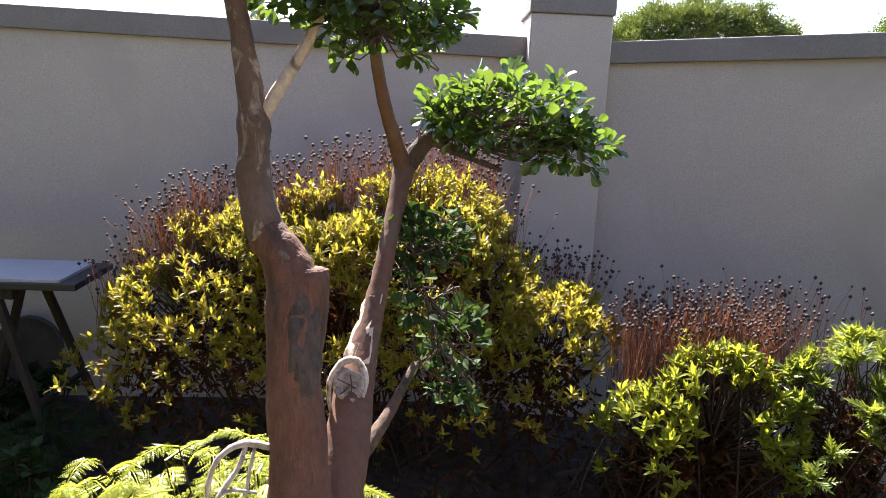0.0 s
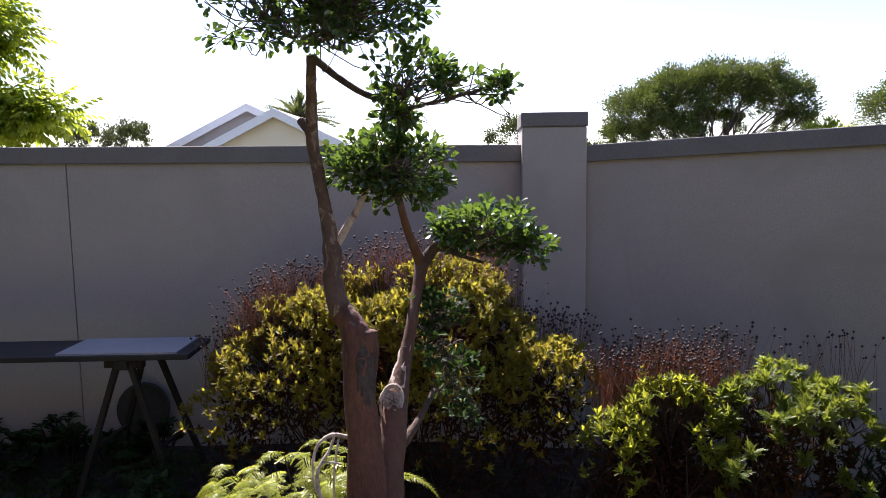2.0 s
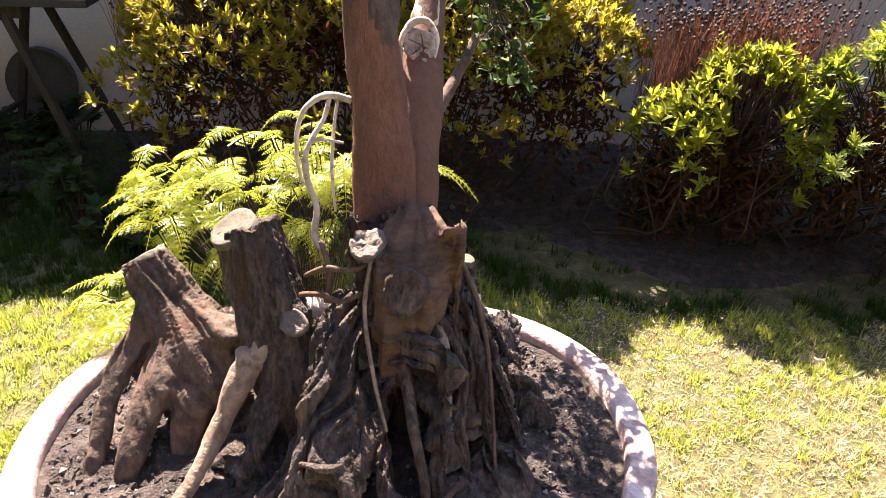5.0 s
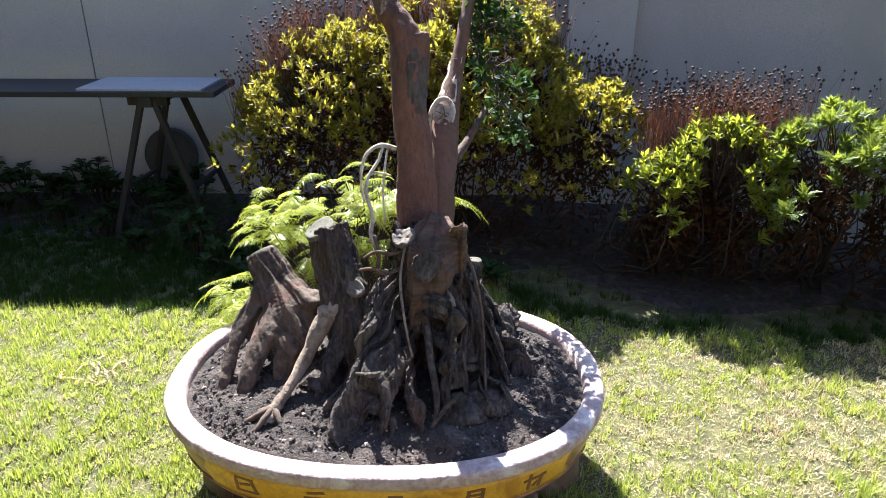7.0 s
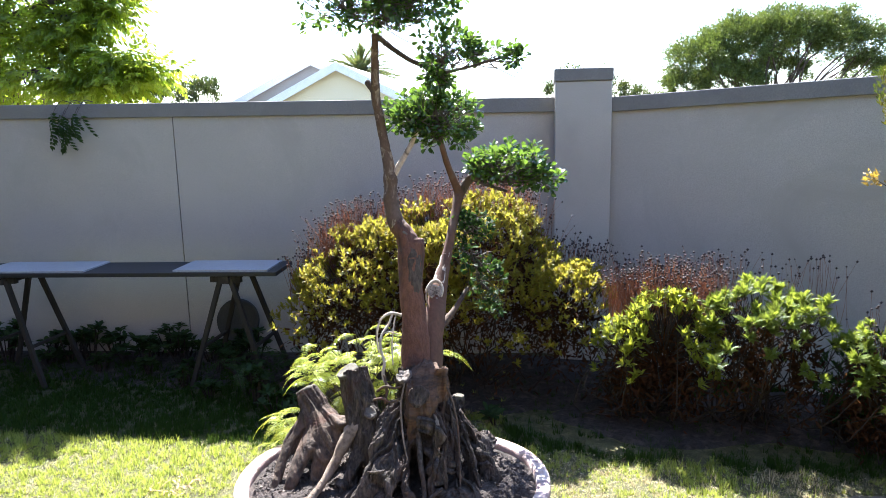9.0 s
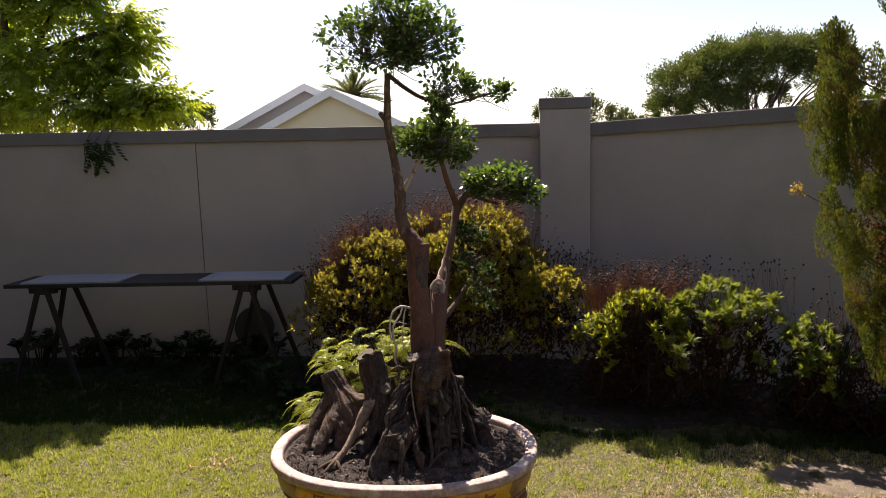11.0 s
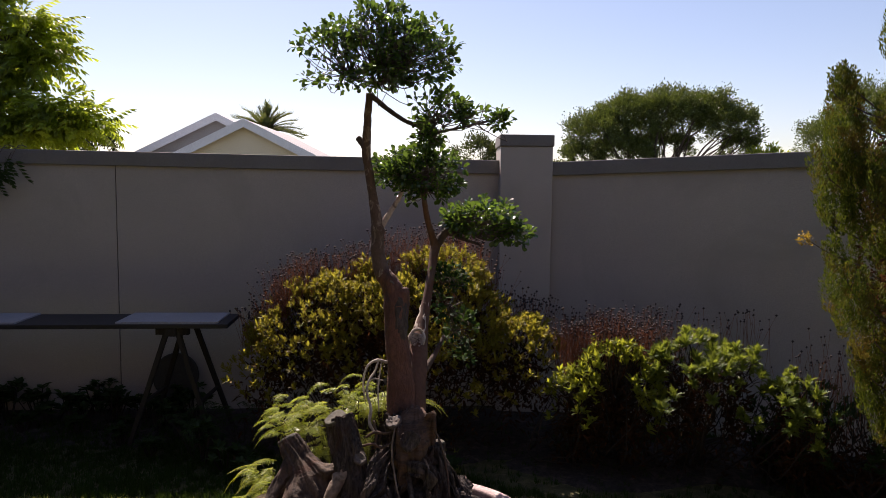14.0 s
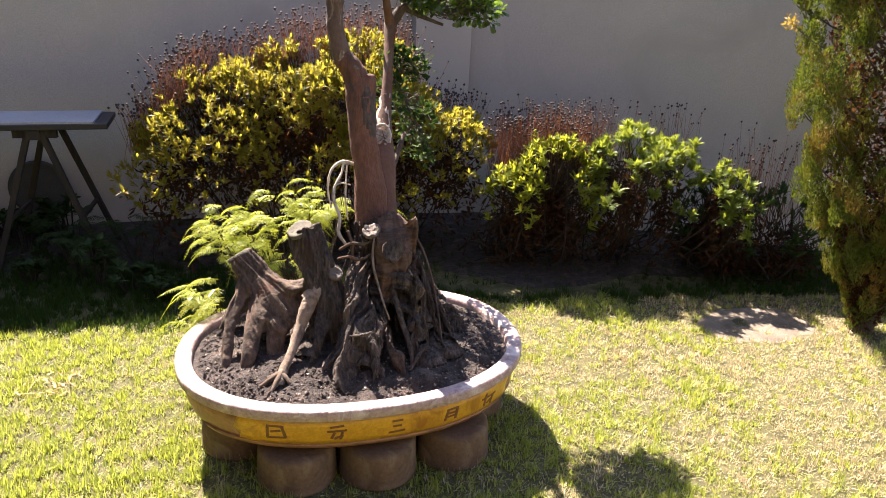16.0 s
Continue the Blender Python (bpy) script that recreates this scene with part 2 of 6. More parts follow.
STALK = surface("dry_stalk", (0.09, 0.038, 0.024), (0.32, 0.12, 0.055), 10, 50, 0.9, 0.2, 0.002)
SEED_HEAD = surface("seed_head", (0.02, 0.014, 0.016), (0.06, 0.042, 0.042), 20, 90, 0.9, 0.5, 0.003)
STRAW = surface("dry_clippings", (0.30, 0.17, 0.09), (0.45, 0.29, 0.16), 10, 60, 0.9, 0.2, 0.002)
HOUSE_WALL = surface("cream_house_wall", (0.74, 0.64, 0.46), (0.80, 0.70, 0.52), 1, 20, 0.9, 0.2, 0.004)
HOUSE_GREY = surface("grey_house_wall", (0.36, 0.34, 0.33), (0.42, 0.40, 0.39), 1, 20, 0.9, 0.2, 0.004)
HOUSE_TRIM = surface("white_fascia", (0.80, 0.80, 0.82), (0.86, 0.86, 0.88), 2, 30, 0.6, 0.1, 0.002)
ROOF = surface("roof_sheet", (0.30, 0.28, 0.28), (0.38, 0.36, 0.35), 3, 25, 0.7, 0.4, 0.01)


# ---- building helpers ----
class Builder:
    """Collects vertices and faces of one mesh."""

    def __init__(self):
        self.v, self.f, self.n = [], [], 0

    def add(self, verts, faces):
        self.v.extend(tuple(map(float, p)) for p in verts)
        self.f.extend(tuple(int(i) + self.n for i in f) for f in faces)
        self.n = len(self.v)
        return self

    def box(self, lo, hi, m=None):
        x0, y0, z0 = lo
        x1, y1, z1 = hi
        c = [(x0, y0, z0), (x1, y0, z0), (x1, y1, z0), (x0, y1, z0), (x0, y0, z1), (x1, y0, z1), (x1, y1, z1), (x0, y1, z1)]
        if m is not None:
            c = [tuple(m @ Vector(p)) for p in c]
        return self.add(c, [(0, 3, 2, 1), (4, 5, 6, 7), (0, 1, 5, 4), (1, 2, 6, 5), (2, 3, 7, 6), (3, 0, 4, 7)])

    def tube(self, pts, radii, sides=10, steps=4, rough=0.0, flute=0, depth=0.0, seed=0, close=True):
        """A tapered tube along a smooth line, with an uneven and fluted skin."""
        pts = [Vector(p) for p in pts]
        line, rads = [], []
        k = len(pts)
        for i in range(k - 1):
            p0, p1, p2, p3 = pts[max(i - 1, 0)], pts[i], pts[i + 1], pts[min(i + 2, k - 1)]
            for s in range(steps):
                u = s / steps
                line.append(0.5 * ((2 * p1) + (p2 - p0) * u + (2 * p0 - 5 * p1 + 4 * p2 - p3) * u * u + (3 * p1 - p0 - 3 * p2 + p3) * u ** 3))
                rads.append(radii[i] * (1 - u) + radii[i + 1] * u)
        line.append(pts[-1])
        rads.append(radii[-1])
        side = None
        rows, verts = len(line), []
        for i in range(rows):
            d = (line[min(i + 1, rows - 1)] - line[max(i - 1, 0)]).normalized()
            if side is None:
                side = d.orthogonal().normalized()
            side = (side - d * side.dot(d)).normalized()
            up = d.cross(side)
            for j in range(sides):
                a = 2 * math.pi * j / sides
                q = line[i] + (side * math.cos(a) + up * math.sin(a)) * rads[i]
                r = rads[i]
                if rough:
                    w = q * (0.35 / max(rads[i], 0.004)) + Vector((seed * 7.3, 0, 0))
                    r *= 1 + rough * (noise.noise(w) + 0.55 * noise.noise(w * 2.7))
                if depth:
                    r *= 1 + depth * math.sin(flute * a + 3 * noise.noise(q * 5 + Vector((seed, 0, 0))))
                verts.append(line[i] + (side * math.cos(a) + up * math.sin(a)) * r)
        faces = [(i * sides + j, i * sides + (j + 1) % sides, (i + 1) * sides + (j + 1) % sides, (i + 1) * sides + j) for i in range(rows - 1) for j in range(sides)]
        if close:
            faces += [tuple(range(sides - 1, -1, -1)), tuple((rows - 1) * sides + j for j in range(sides))]
        return self.add(verts, faces)

    def lathe(self, profile, sides=24, m=None, shape=None):
        """Rings of (radius, height); shape(angle, radius) may give x and y."""
        verts = []
        for r, z in profile:
            for j in range(sides):
                a = 2 * math.pi * j / sides
                x, y = shape(a, r) if shape else (r * math.cos(a), r * math.sin(a))
                verts.append(Vector((x, y, z)))
        if m is not None:
            verts = [m @ p for p in verts]
        n = len(profile)
        faces = [(i * sides + j, i * sides + (j + 1) % sides, (i + 1) * sides + (j + 1) % sides, (i + 1) * sides + j) for i in range(n - 1) for j in range(sides)]
        return self.add(verts, faces)

    def cap(self, sides, first):
        self.f.append(tuple(first + j for j in range(sides)))
        return self

    def mesh(self, name, material, smooth=True):
        me = bpy.data.meshes.new(name)
        me.from_pydata(self.v, [], self.f)
        me.materials.append(material)
        me.polygons.foreach_set("use_smooth", [smooth] * len(me.polygons))
        me.update()
        return me


def part(name, b, material, parent=None, label="", smooth=True):
    ob = new(name, b.mesh(name, material, smooth))
    if parent is not None:
        ob.parent = parent
    if label:
        ob["label"] = label
    return ob


def empty(name, at, label, category, group="", kind=""):
    ob = new(name)
    ob.empty_display_size = 0.1
    ob.location = at
    bpy.context.view_layer.update()
    return tagged(ob, label, category, group, kind)


def under(name, b, material, thing, label="", smooth=True):
    """A part given in world metres, hung under a thing that stands elsewhere."""
    ob = part(name, b, material, thing, label, smooth)
    ob.matrix_parent_inverse = thing.matrix_world.inverted()
    return ob


def rows_of(n, rng):
    d = rng.normal(size=(n, 3))
    return d / np.linalg.norm(d, axis=1)[:, None]


def frames_along(d, up, roll):
    """Side, length and normal axes for leaves that grow along d."""
    d = d / np.linalg.norm(d, axis=1)[:, None]
    s = np.cross(d, up)
    s /= np.maximum(np.linalg.norm(s, axis=1), 1e-6)[:, None]
    n = np.cross(s, d)
    c, k = np.cos(roll)[:, None], np.sin(roll)[:, None]
    return np.stack([c * s + k * n, d, c * n - k * s], 2)


def spread_leaves(template, pos, axes, size):
    """Many copies of a small leaf as plain arrays: vertices and faces."""
    tv, tf = np.array(template[0], float), template[1]
    v = np.einsum("nij,kj->nki", axes, tv) * np.asarray(size)[:, None, None] + pos[:, None, :]
    n, k = len(pos), len(tv)
    return v.reshape(-1, 3), [tuple(i + q * k for i in f) for q in range(n) for f in tf]


def leaf_shape(width, fold=0.15, droop=0.12, bulge=0.6, cuts=3):
    """A folded leaf of length 1 along y."""
    v, f = [(0, 0, 0)], []
    for i in range(1, cuts + 1):
        y = i / (cuts + 1)
        w = width * math.sin(math.pi * y ** bulge) ** 0.8
        z = -droop * y * y
        v += [(-w, y, z + fold * w), (0, y, z), (w, y, z + fold * w)]
    v.append((0, 1, -droop))
    f += [(0, 2, 1), (0, 3, 2)]
    for i in range(cuts - 1):
        a = 1 + 3 * i
        f += [(a, a + 1, a + 4, a + 3), (a + 1, a + 2, a + 5, a + 4)]
    a, e = 1 + 3 * (cuts - 1), len(v) - 1
    f += [(a, a + 1, e), (a + 1, a + 2, e)]
    return v, f


def joined(shapes):
    v, f = [], []
    for (tv, tf), m in shapes:
        n = len(v)
        v += [tuple(m @ Vector(p)) for p in tv]
        f += [tuple(i + n for i in q) for q in tf]
    return v, f



def obovate(width, fold, droop):
    """A blunt rounded leaf of length 1 along y, widest past its middle."""
    v, f = [(0, 0, 0)], []
    for y, w in ((0.22, 0.30), (0.5, 0.78), (0.74, 1.0), (0.93, 0.66)):
        w *= width
        z = -droop * y * y
        v += [(-w, y, z + fold * w), (0, y, z), (w, y, z + fold * w)]
    v.append((0, 1.0, -droop))
    f += [(0, 2, 1), (0, 3, 2)]
    for i in range(3):
        a = 1 + 3 * i
        f += [(a, a + 1, a + 4, a + 3), (a + 1, a + 2, a + 5, a + 4)]
    f += [(10, 11, 13), (11, 12, 13)]
    return v, f


LEAF_ROUND = obovate(0.31, 0.3, 0.14)
LEAF_LANCE = leaf_shape(0.15, 0.3, 0.15, 0.9, 2)
LEAF_SMALL = ([(0, 0, 0), (-0.19, 0.45, 0.03), (0, 1, -0.08), (0.19, 0.45, 0.03)], [(0, 2, 1), (0, 3, 2)])

# ---- ground ----
rng = np.random.default_rng(7)


def ground_height(x, y):
    return 0.012 * noise.noise(Vector((x * 1.3, y * 1.3, 0))) + 0.006 * noise.noise(Vector((x * 5, y * 5, 3)))


b = Builder()
xs = [-400, -150, -60, -25, -12] + [-6 + 0.1 * i for i in range(106)] + [8, 14, 30, 80, 200, 400]
ys = [-200, -60, -20, -8] + [-3 + 0.1 * i for i in range(71)] + [5.5, 8, 14, 30, 80, 200, 600]
b.add([(x, y, ground_height(x, y) if -6 <= x <= 4.6 and -3 <= y <= 4.1 else 0.0) for y in ys for x in xs],
      [(j * len(xs) + i, j * len(xs) + i + 1, (j + 1) * len(xs) + i + 1, (j + 1) * len(xs) + i) for j in range(len(ys) - 1) for i in range(len(xs) - 1)])
tagged(part("ground", b, LAWN), "dry yellow-green lawn ground with thin bare patches", "ground", kind="structure")


def patch(name, cx, cy, rx, ry, material, seed, lift=0.012, rise=0.012):
    b = Builder()
    rings, sides = 7, 30
    verts = [(cx, cy, ground_height(cx, cy) + lift + rise)]
    for i in range(1, rings + 1):
        for j in range(sides):
            a = 2 * math.pi * j / sides
            k = i / rings * (1 + 0.28 * noise.noise(Vector((math.cos(a) * 1.7 + seed, math.sin(a) * 1.7, 0))))
            x, y = cx + rx * k * math.cos(a), cy + ry * k * math.sin(a)
            verts.append((x, y, ground_height(x, y) + (lift + rise * (1 - i / rings) + 0.006 * noise.noise(Vector((x * 9, y * 9, seed)))) * (1 if i < rings else -0.5)))
    faces = [(0, 1 + j, 1 + (j + 1) % sides) for j in range(sides)]
    faces += [(1 + i * sides + j, 1 + (i + 1) * sides + j, 1 + (i + 1) * sides + (j + 1) % sides, 1 + i * sides + (j + 1) % sides) for i in range(rings - 1) for j in range(sides)]
    b.add(verts, faces)
    return part(name, b, material)


tagged(patch("soil_bed", 0.1, 3.28, 1.8, 0.62, SOIL, 1.0, 0.004, 0.006), "dark bare soil bed under the shrubs along the wall", "soil", kind="structure")
tagged(patch("soil_bed", 2.35, 2.75, 0.95, 0.5, SOIL, 4.0, 0.006, 0.006), "dark bare soil bed under the shrubs along the wall", "soil", kind="structure")
# dark sheet added so the shade under the table reads deeper
tagged(patch("soil_bed", -2.6, 3.45, 1.9, 0.55, SOIL, 8.0, 0.002, 0.006), "dark soil under the trestle table, laid to deepen the shade", "soil", kind="structure")
tagged(patch("soil_bed", 1.45, 2.66, 0.95, 0.42, SOIL, 6.0, 0.008, 0.006), "dark bare soil bed under the shrubs along the wall", "soil", kind="structure")
tagged(patch("bare_sand_patch", 2.16, 1.62, 0.36, 0.22, SAND, 2.5, 0.001, 0.003), "pale bare sandy patch where the lawn has worn away", "sand", kind="structure")

# ---- garden walls ----
WALL_Y, JOINT_X = 3.88, -3.004


def wall_piece(name, x0, x1, y0, y1, z0, z1, material, parent=None, m=None, label=""):
    b = Builder().box((x0, y0, z0), (x1, y1, z1), m)
    ob = part(name, b, material, parent, label, False)
    return ob


LEAN = Matrix(((1, 0, 0, 0), (0, 1, 0, 0), (-0.008, 0, 1, 0), (0, 0, 0, 1)))
north = pose(0.63, WALL_Y, 0, 0, 0, 3.68) @ LEAN
wall = wall_piece("wall_north", -9.6, JOINT_X - 0.004, 0, 0.22, -0.3, 1.918, PLASTER, None, north)
tagged(wall, "tall smooth plastered garden wall painted warm grey", "wall", kind="structure")
wall_piece("wall_panel", JOINT_X + 0.004, 0.0, 0, 0.22, -0.3, 1.918, PLASTER, wall, north)
wall_piece("joint_filler", JOINT_X - 0.004, JOINT_X + 0.004, 0.012, 0.2, -0.3, 1.918, DARK_PLASTIC, wall, north)
coping = part("coping", Builder().box((-9.6, -0.025, 1.918), (0.0, 0.245, 2.029), north), COPING, wall, "darker grey painted coping band", False)
bevel = coping.modifiers.new("bevel", "BEVEL")
bevel.width, bevel.segments = 0.006, 2

ANGLE = 27.0
corner = pose(1.045, 3.80, 0, 0, 0, -ANGLE)
wall = wall_piece("wall_east", 0.0, 9.0, 0.0, 0.22, -0.3, 1.908, PLASTER, None, corner)
tagged(wall, "tall smooth plastered garden wall painted warm grey", "wall", kind="structure")
b = Builder().add([tuple(corner @ Vector((x, y, z + 0.034 * x))) for x, y, z in
                   [(-0.1, -0.025, 1.908), (9, -0.025, 1.908), (9, 0.245, 1.908), (-0.1, 0.245, 1.908), (-0.1, -0.025, 2.016), (9, -0.025, 2.016), (9, 0.245, 2.016), (-0.1, 0.245, 2.016)]],
                  [(0, 3, 2, 1), (4, 5, 6, 7), (0, 1, 5, 4), (1, 2, 6, 5), (2, 3, 7, 6), (3, 0, 4, 7)])
coping = part("coping", b, COPING, wall, "darker grey painted coping band", False)
bevel = coping.modifiers.new("bevel", "BEVEL")
bevel.width, bevel.segments = 0.006, 2
wedge = Builder().add([tuple(corner @ Vector(p)) for p in [(0, 0, 1.908), (9, 0, 1.908), (9, 0, 2.214), (0, 0.22, 1.908), (9, 0.22, 1.908), (9, 0.22, 2.214)]],
                      [(0, 1, 2), (3, 5, 4), (0, 2, 5, 3), (1, 4, 5, 2), (0, 3, 4, 1)])
part("wall_wedge", wedge, PLASTER, wall, "", False)

pillar = wall_piece("wall_pillar", 0.63, 1.042, 3.742, 4.17, -0.3, 2.135, PLASTER)
tagged(pillar, "square plastered wall pillar with a grey cap", "pillar", kind="structure")
cap = wall_piece("cap", 0.622, 1.050, 3.730, 4.183, 2.135, 2.227, COPING, pillar, None, "darker grey painted cap")
for ob in (pillar, cap):
    bevel = ob.modifiers.new("bevel", "BEVEL")
    bevel.width, bevel.segments = 0.008, 2

# added unseen walls behind the viewer and at the side, dark to cut skylight
tagged(wall_piece("unseen_wall_south", -4.75, 8.0, -5.2, -5.0, -0.3, 5.4, BLOCKER_DARK), "unseen dark wall added to close the garden and block skylight", "wall", kind="structure")
tagged(wall_piece("unseen_wall_west", -4.75, -4.55, -5.0, 3.35, -0.3, 6.2, BLOCKER_DARK), "unseen dark wall added to close the garden and block skylight", "wall", kind="structure")

# ---- house, palm and trees beyond the wall ----


def gable_house(x, y, z_eave, half, rise, length, wall_mat, label):
    house = empty("house", (x, y, 0), label, "house")
    b = Builder()
    b.add([(-half, 0, 0), (half, 0, 0), (half, 0, z_eave), (0, 0, z_eave + rise), (-half, 0, z_eave), (-half, length, 0), (half, length, 0), (half, length, z_eave), (0, length, z_eave + rise), (-half, length, z_eave)],
          [(0, 1, 2, 3, 4), (5, 9, 8, 7, 6), (0, 4, 9, 5), (1, 6, 7, 2)])
    part("wall", b, wall_mat, house, "", False)
    k = math.hypot(half, rise)
    nx, nz = rise / k * 0.16, half / k * 0.16
    ex = 1.09
    for s in (-1, 1):
        b = Builder()
        e = (s * half * ex, z_eave - rise * (ex - 1))
        b.add([(0, -0.35, z_eave + rise), (e[0], -0.35, e[1]), (e[0] + s * nx, -0.35, e[1] + nz), (0, -0.35, z_eave + rise + 0.18),
               (0, length + 0.3, z_eave + rise), (e[0], length + 0.3, e[1]), (e[0] + s * nx, length + 0.3, e[1] + nz), (0, length + 0.3, z_eave + rise + 0.18)],
              [(0, 1, 2, 3), (4, 7, 6, 5), (0, 4, 5, 1), (1, 5, 6, 2), (2, 6, 7, 3), (3, 7, 4, 0)])
        roof = part("roof", b, ROOF, house, "", False)
        b = Builder()
        b.add([(0, -0.42, z_eave + rise - 0.18), (e[0], -0.42, e[1] - 0.2), (e[0] + s * nx, -0.42, e[1] + nz + 0.02), (0, -0.42, z_eave + rise + 0.2),
               (0, -0.354, z_eave + rise - 0.18), (e[0], -0.354, e[1] - 0.2), (e[0] + s * nx, -0.354, e[1] + nz + 0.02), (0, -0.354, z_eave + rise + 0.2)],
              [(0, 1, 2, 3), (4, 7, 6, 5), (0, 4, 5, 1), (1, 5, 6, 2), (2, 6, 7, 3), (3, 7, 4, 0)])
        part("barge_board", b, HOUSE_TRIM, roof, "white barge board", False)
    return house


gable_house(-8.37, 29.4, 2.45, 4.3, 2.12, 9.0, HOUSE_WALL, "cream house with a white-edged gable beyond the wall")
gable_house(-10.7, 33.0, 2.55, 5.4, 2.62, 9.0, HOUSE_GREY, "grey house with a white-edged gable beyond the wall")


def palm(x, y, z):
    thing = empty("palm_tree", (x, y, 0), "feathery green palm crown beyond the house roofs", "palm")
    part("trunk", Builder().tube([(0, 0, 0), (0.1, 0, z * 0.5), (0, 0, z)], [0.4, 0.33, 0.3], 10, 4, 0.1), BARK_DARK, thing)
    r = np.random.default_rng(3)
    for i in range(40):
        a, e = r.uniform(0, 6.283), r.uniform(0.05, 1.5)
        length = r.uniform(1.9, 2.6)
        h = Vector((math.cos(a), math.sin(a), 0))
        mid = [Vector((0, 0, z)) + h * length * u * math.cos(e) + Vector((0, 0, length * (u * math.sin(e) - 0.32 * u * u))) for u in (0, 0.33, 0.66, 1.0)]
        b = Builder().tube(mid, [0.04, 0.03, 0.02, 0.008], 3, 3, close=False)
        side = Vector((-h.y, h.x, 0))
        for k in range(1, 22):
            u = k / 22
            p = Vector((0, 0, z)) + h * length * u * math.cos(e) + Vector((0, 0, length * (u * math.sin(e) - 0.32 * u * u)))
            for s in (-1, 1):
                tip = p + side * s * 0.42 * (1.1 - u * 0.8) + h * 0.35 * math.cos(e) + Vector((0, 0, 0.3 * math.sin(e) - 0.12 + 0.2 * r.random()))
                w = Vector((0, 0, 0.035)) + h * 0.035
                b.add([p - w, p + w, tip], [(0, 1, 2)])
        part("frond", b, LEAF_PALM, thing, "" if i else "long arching frond")
    return thing


palm(-10.35, 41.0, 5.2)


def crown_tree(name, x, y, blobs, trunk_top, count, size, label, seed, material=LEAF_FAR, stems=9, template=LEAF_SMALL, spread=1.0):
    """A tree: trunk, forking limbs that show through, and a crown of leaf tufts over uneven blobs."""
    r = np.random.default_rng(seed)
    thing = empty(name, (x, y, 0), label, "tree")
    wood = Builder()
    wood.tube([(0, 0, 0), (0.05, 0, trunk_top * 0.5), (0, 0, trunk_top)], [trunk_top * 0.13, trunk_top * 0.1, trunk_top * 0.09], 9, 3, 0.1)
    ends = []
    for i in range(stems * len(blobs)):
        c, q = blobs[i % len(blobs)]
        d = rows_of(1, r)[0]
        e = Vector(c) + Vector((d[0] * q[0], d[1] * q[1], abs(d[2]) * q[2])) * 0.85
        o = Vector((r.normal() * 0.25 * trunk_top, 0.3 * r.normal(), trunk_top * r.uniform(0.5, 1)))
        m = o.lerp(e, 0.5) + Vector((r.normal(), r.normal(), r.normal())) * 0.09 * (e - o).length
        k = trunk_top * 0.030
        wood.tube([o, m, e], [k, k * 0.6, k * 0.2], 5, 3, close=False)
        ends.append(e)
    part("trunk", wood, BARK_DARK, thing)
    for bi, (c, q) in enumerate(blobs):
        n = int(count * q[0] * q[2] / sum(g[0] * g[2] for _, g in blobs))
        tufts = max(14, n // 70)
        d = rows_of(tufts, r)
        d[:, 2] = np.where(d[:, 2] < -0.35, -d[:, 2], d[:, 2])
        centre = np.array(c) + d * np.array(q) * r.uniform(0.62, 1.0, (tufts, 1)) * (1 + 0.16 * np.sin(7 * d[:, :1] + 3 * d[:, 2:]) * np.cos(6 * d[:, 1:2]))
        which = r.integers(0, tufts, n)
        pos = centre[which] + r.normal(size=(n, 3)) * np.array(q).mean() * 0.11 * spread
        out = d[which] + rows_of(n, r) * 0.9 + np.array([0, 0, 0.25])
        ax = frames_along(out, rows_of(n, r), r.uniform(0, 6.28, n))
        v, f = spread_leaves(template, pos, ax, size * r.uniform(0.6, 1.3, n))
        part("crown", Builder().add(v, f), material, thing, "", False)
    return thing


crown_tree("round_tree", 9.0, 26.0, [((-2.5, 0, 3.85), (1.3, 1.5, 1.15)), ((-1.2, 0.2, 4.45), (1.4, 1.6, 1.2)), ((0.2, 0, 4.65), (1.4, 1.6, 1.2)), ((1.6, 0, 4.65), (1.4, 1.6, 1.15)), ((2.7, 0, 4.3), (1.1, 1.4, 1.0)), ((-3.1, 0, 2.9), (0.9, 1.1, 0.8)), ((-1.6, -0.3, 3.1), (1.3, 1.2, 0.9)), ((3.2, 0.2, 3.4), (0.75, 1.1, 0.8)), ((0.3, 0.6, 3.6), (1.3, 0.9, 0.6))],
           1.8, 90000, 0.112, "broad round green tree beyond the wall", 11, stems=7, spread=0.8)
crown_tree("round_tree", 19.3, 30.0, [((-1.2, 0, 4.0), (1.5, 1.6, 1.4)), ((0.4, 0, 5.2), (1.9, 1.8, 1.6)), ((2.4, 0, 5.4), (2.0, 1.8, 1.8)), ((3.6, 0, 4.2), (1.8, 1.8, 1.6))], 2.0, 50000, 0.115, "dark green tree beyond the wall", 12, spread=0.95)
crown_tree("far_shrub", 12.6, 24.5, [((0, 0, 2.7), (1.0, 1.0, 0.8))], 0.8, 1500, 0.16, "low bright green bush beyond the wall", 13, LEAF_PINNATE)
crown_tree("far_shrub", 5.4, 32.0, [((0, 0, 2.4), (1.1, 1.0, 0.9))], 0.8, 1800, 0.18, "small dark bush beyond the wall", 14, LEAF_DARK)
crown_tree("far_shrub", 2.7, 34.0, [((-0.5, 0, 3.2), (1.3, 1.1, 1.3)), ((0.9, 0, 3.1), (1.4, 1.1, 1.2)), ((2.2, 0, 2.7), (0.8, 0.9, 0.8))], 0.8, 6200, 0.16, "rounded dark bush beyond the wall", 15, LEAF_DARK)
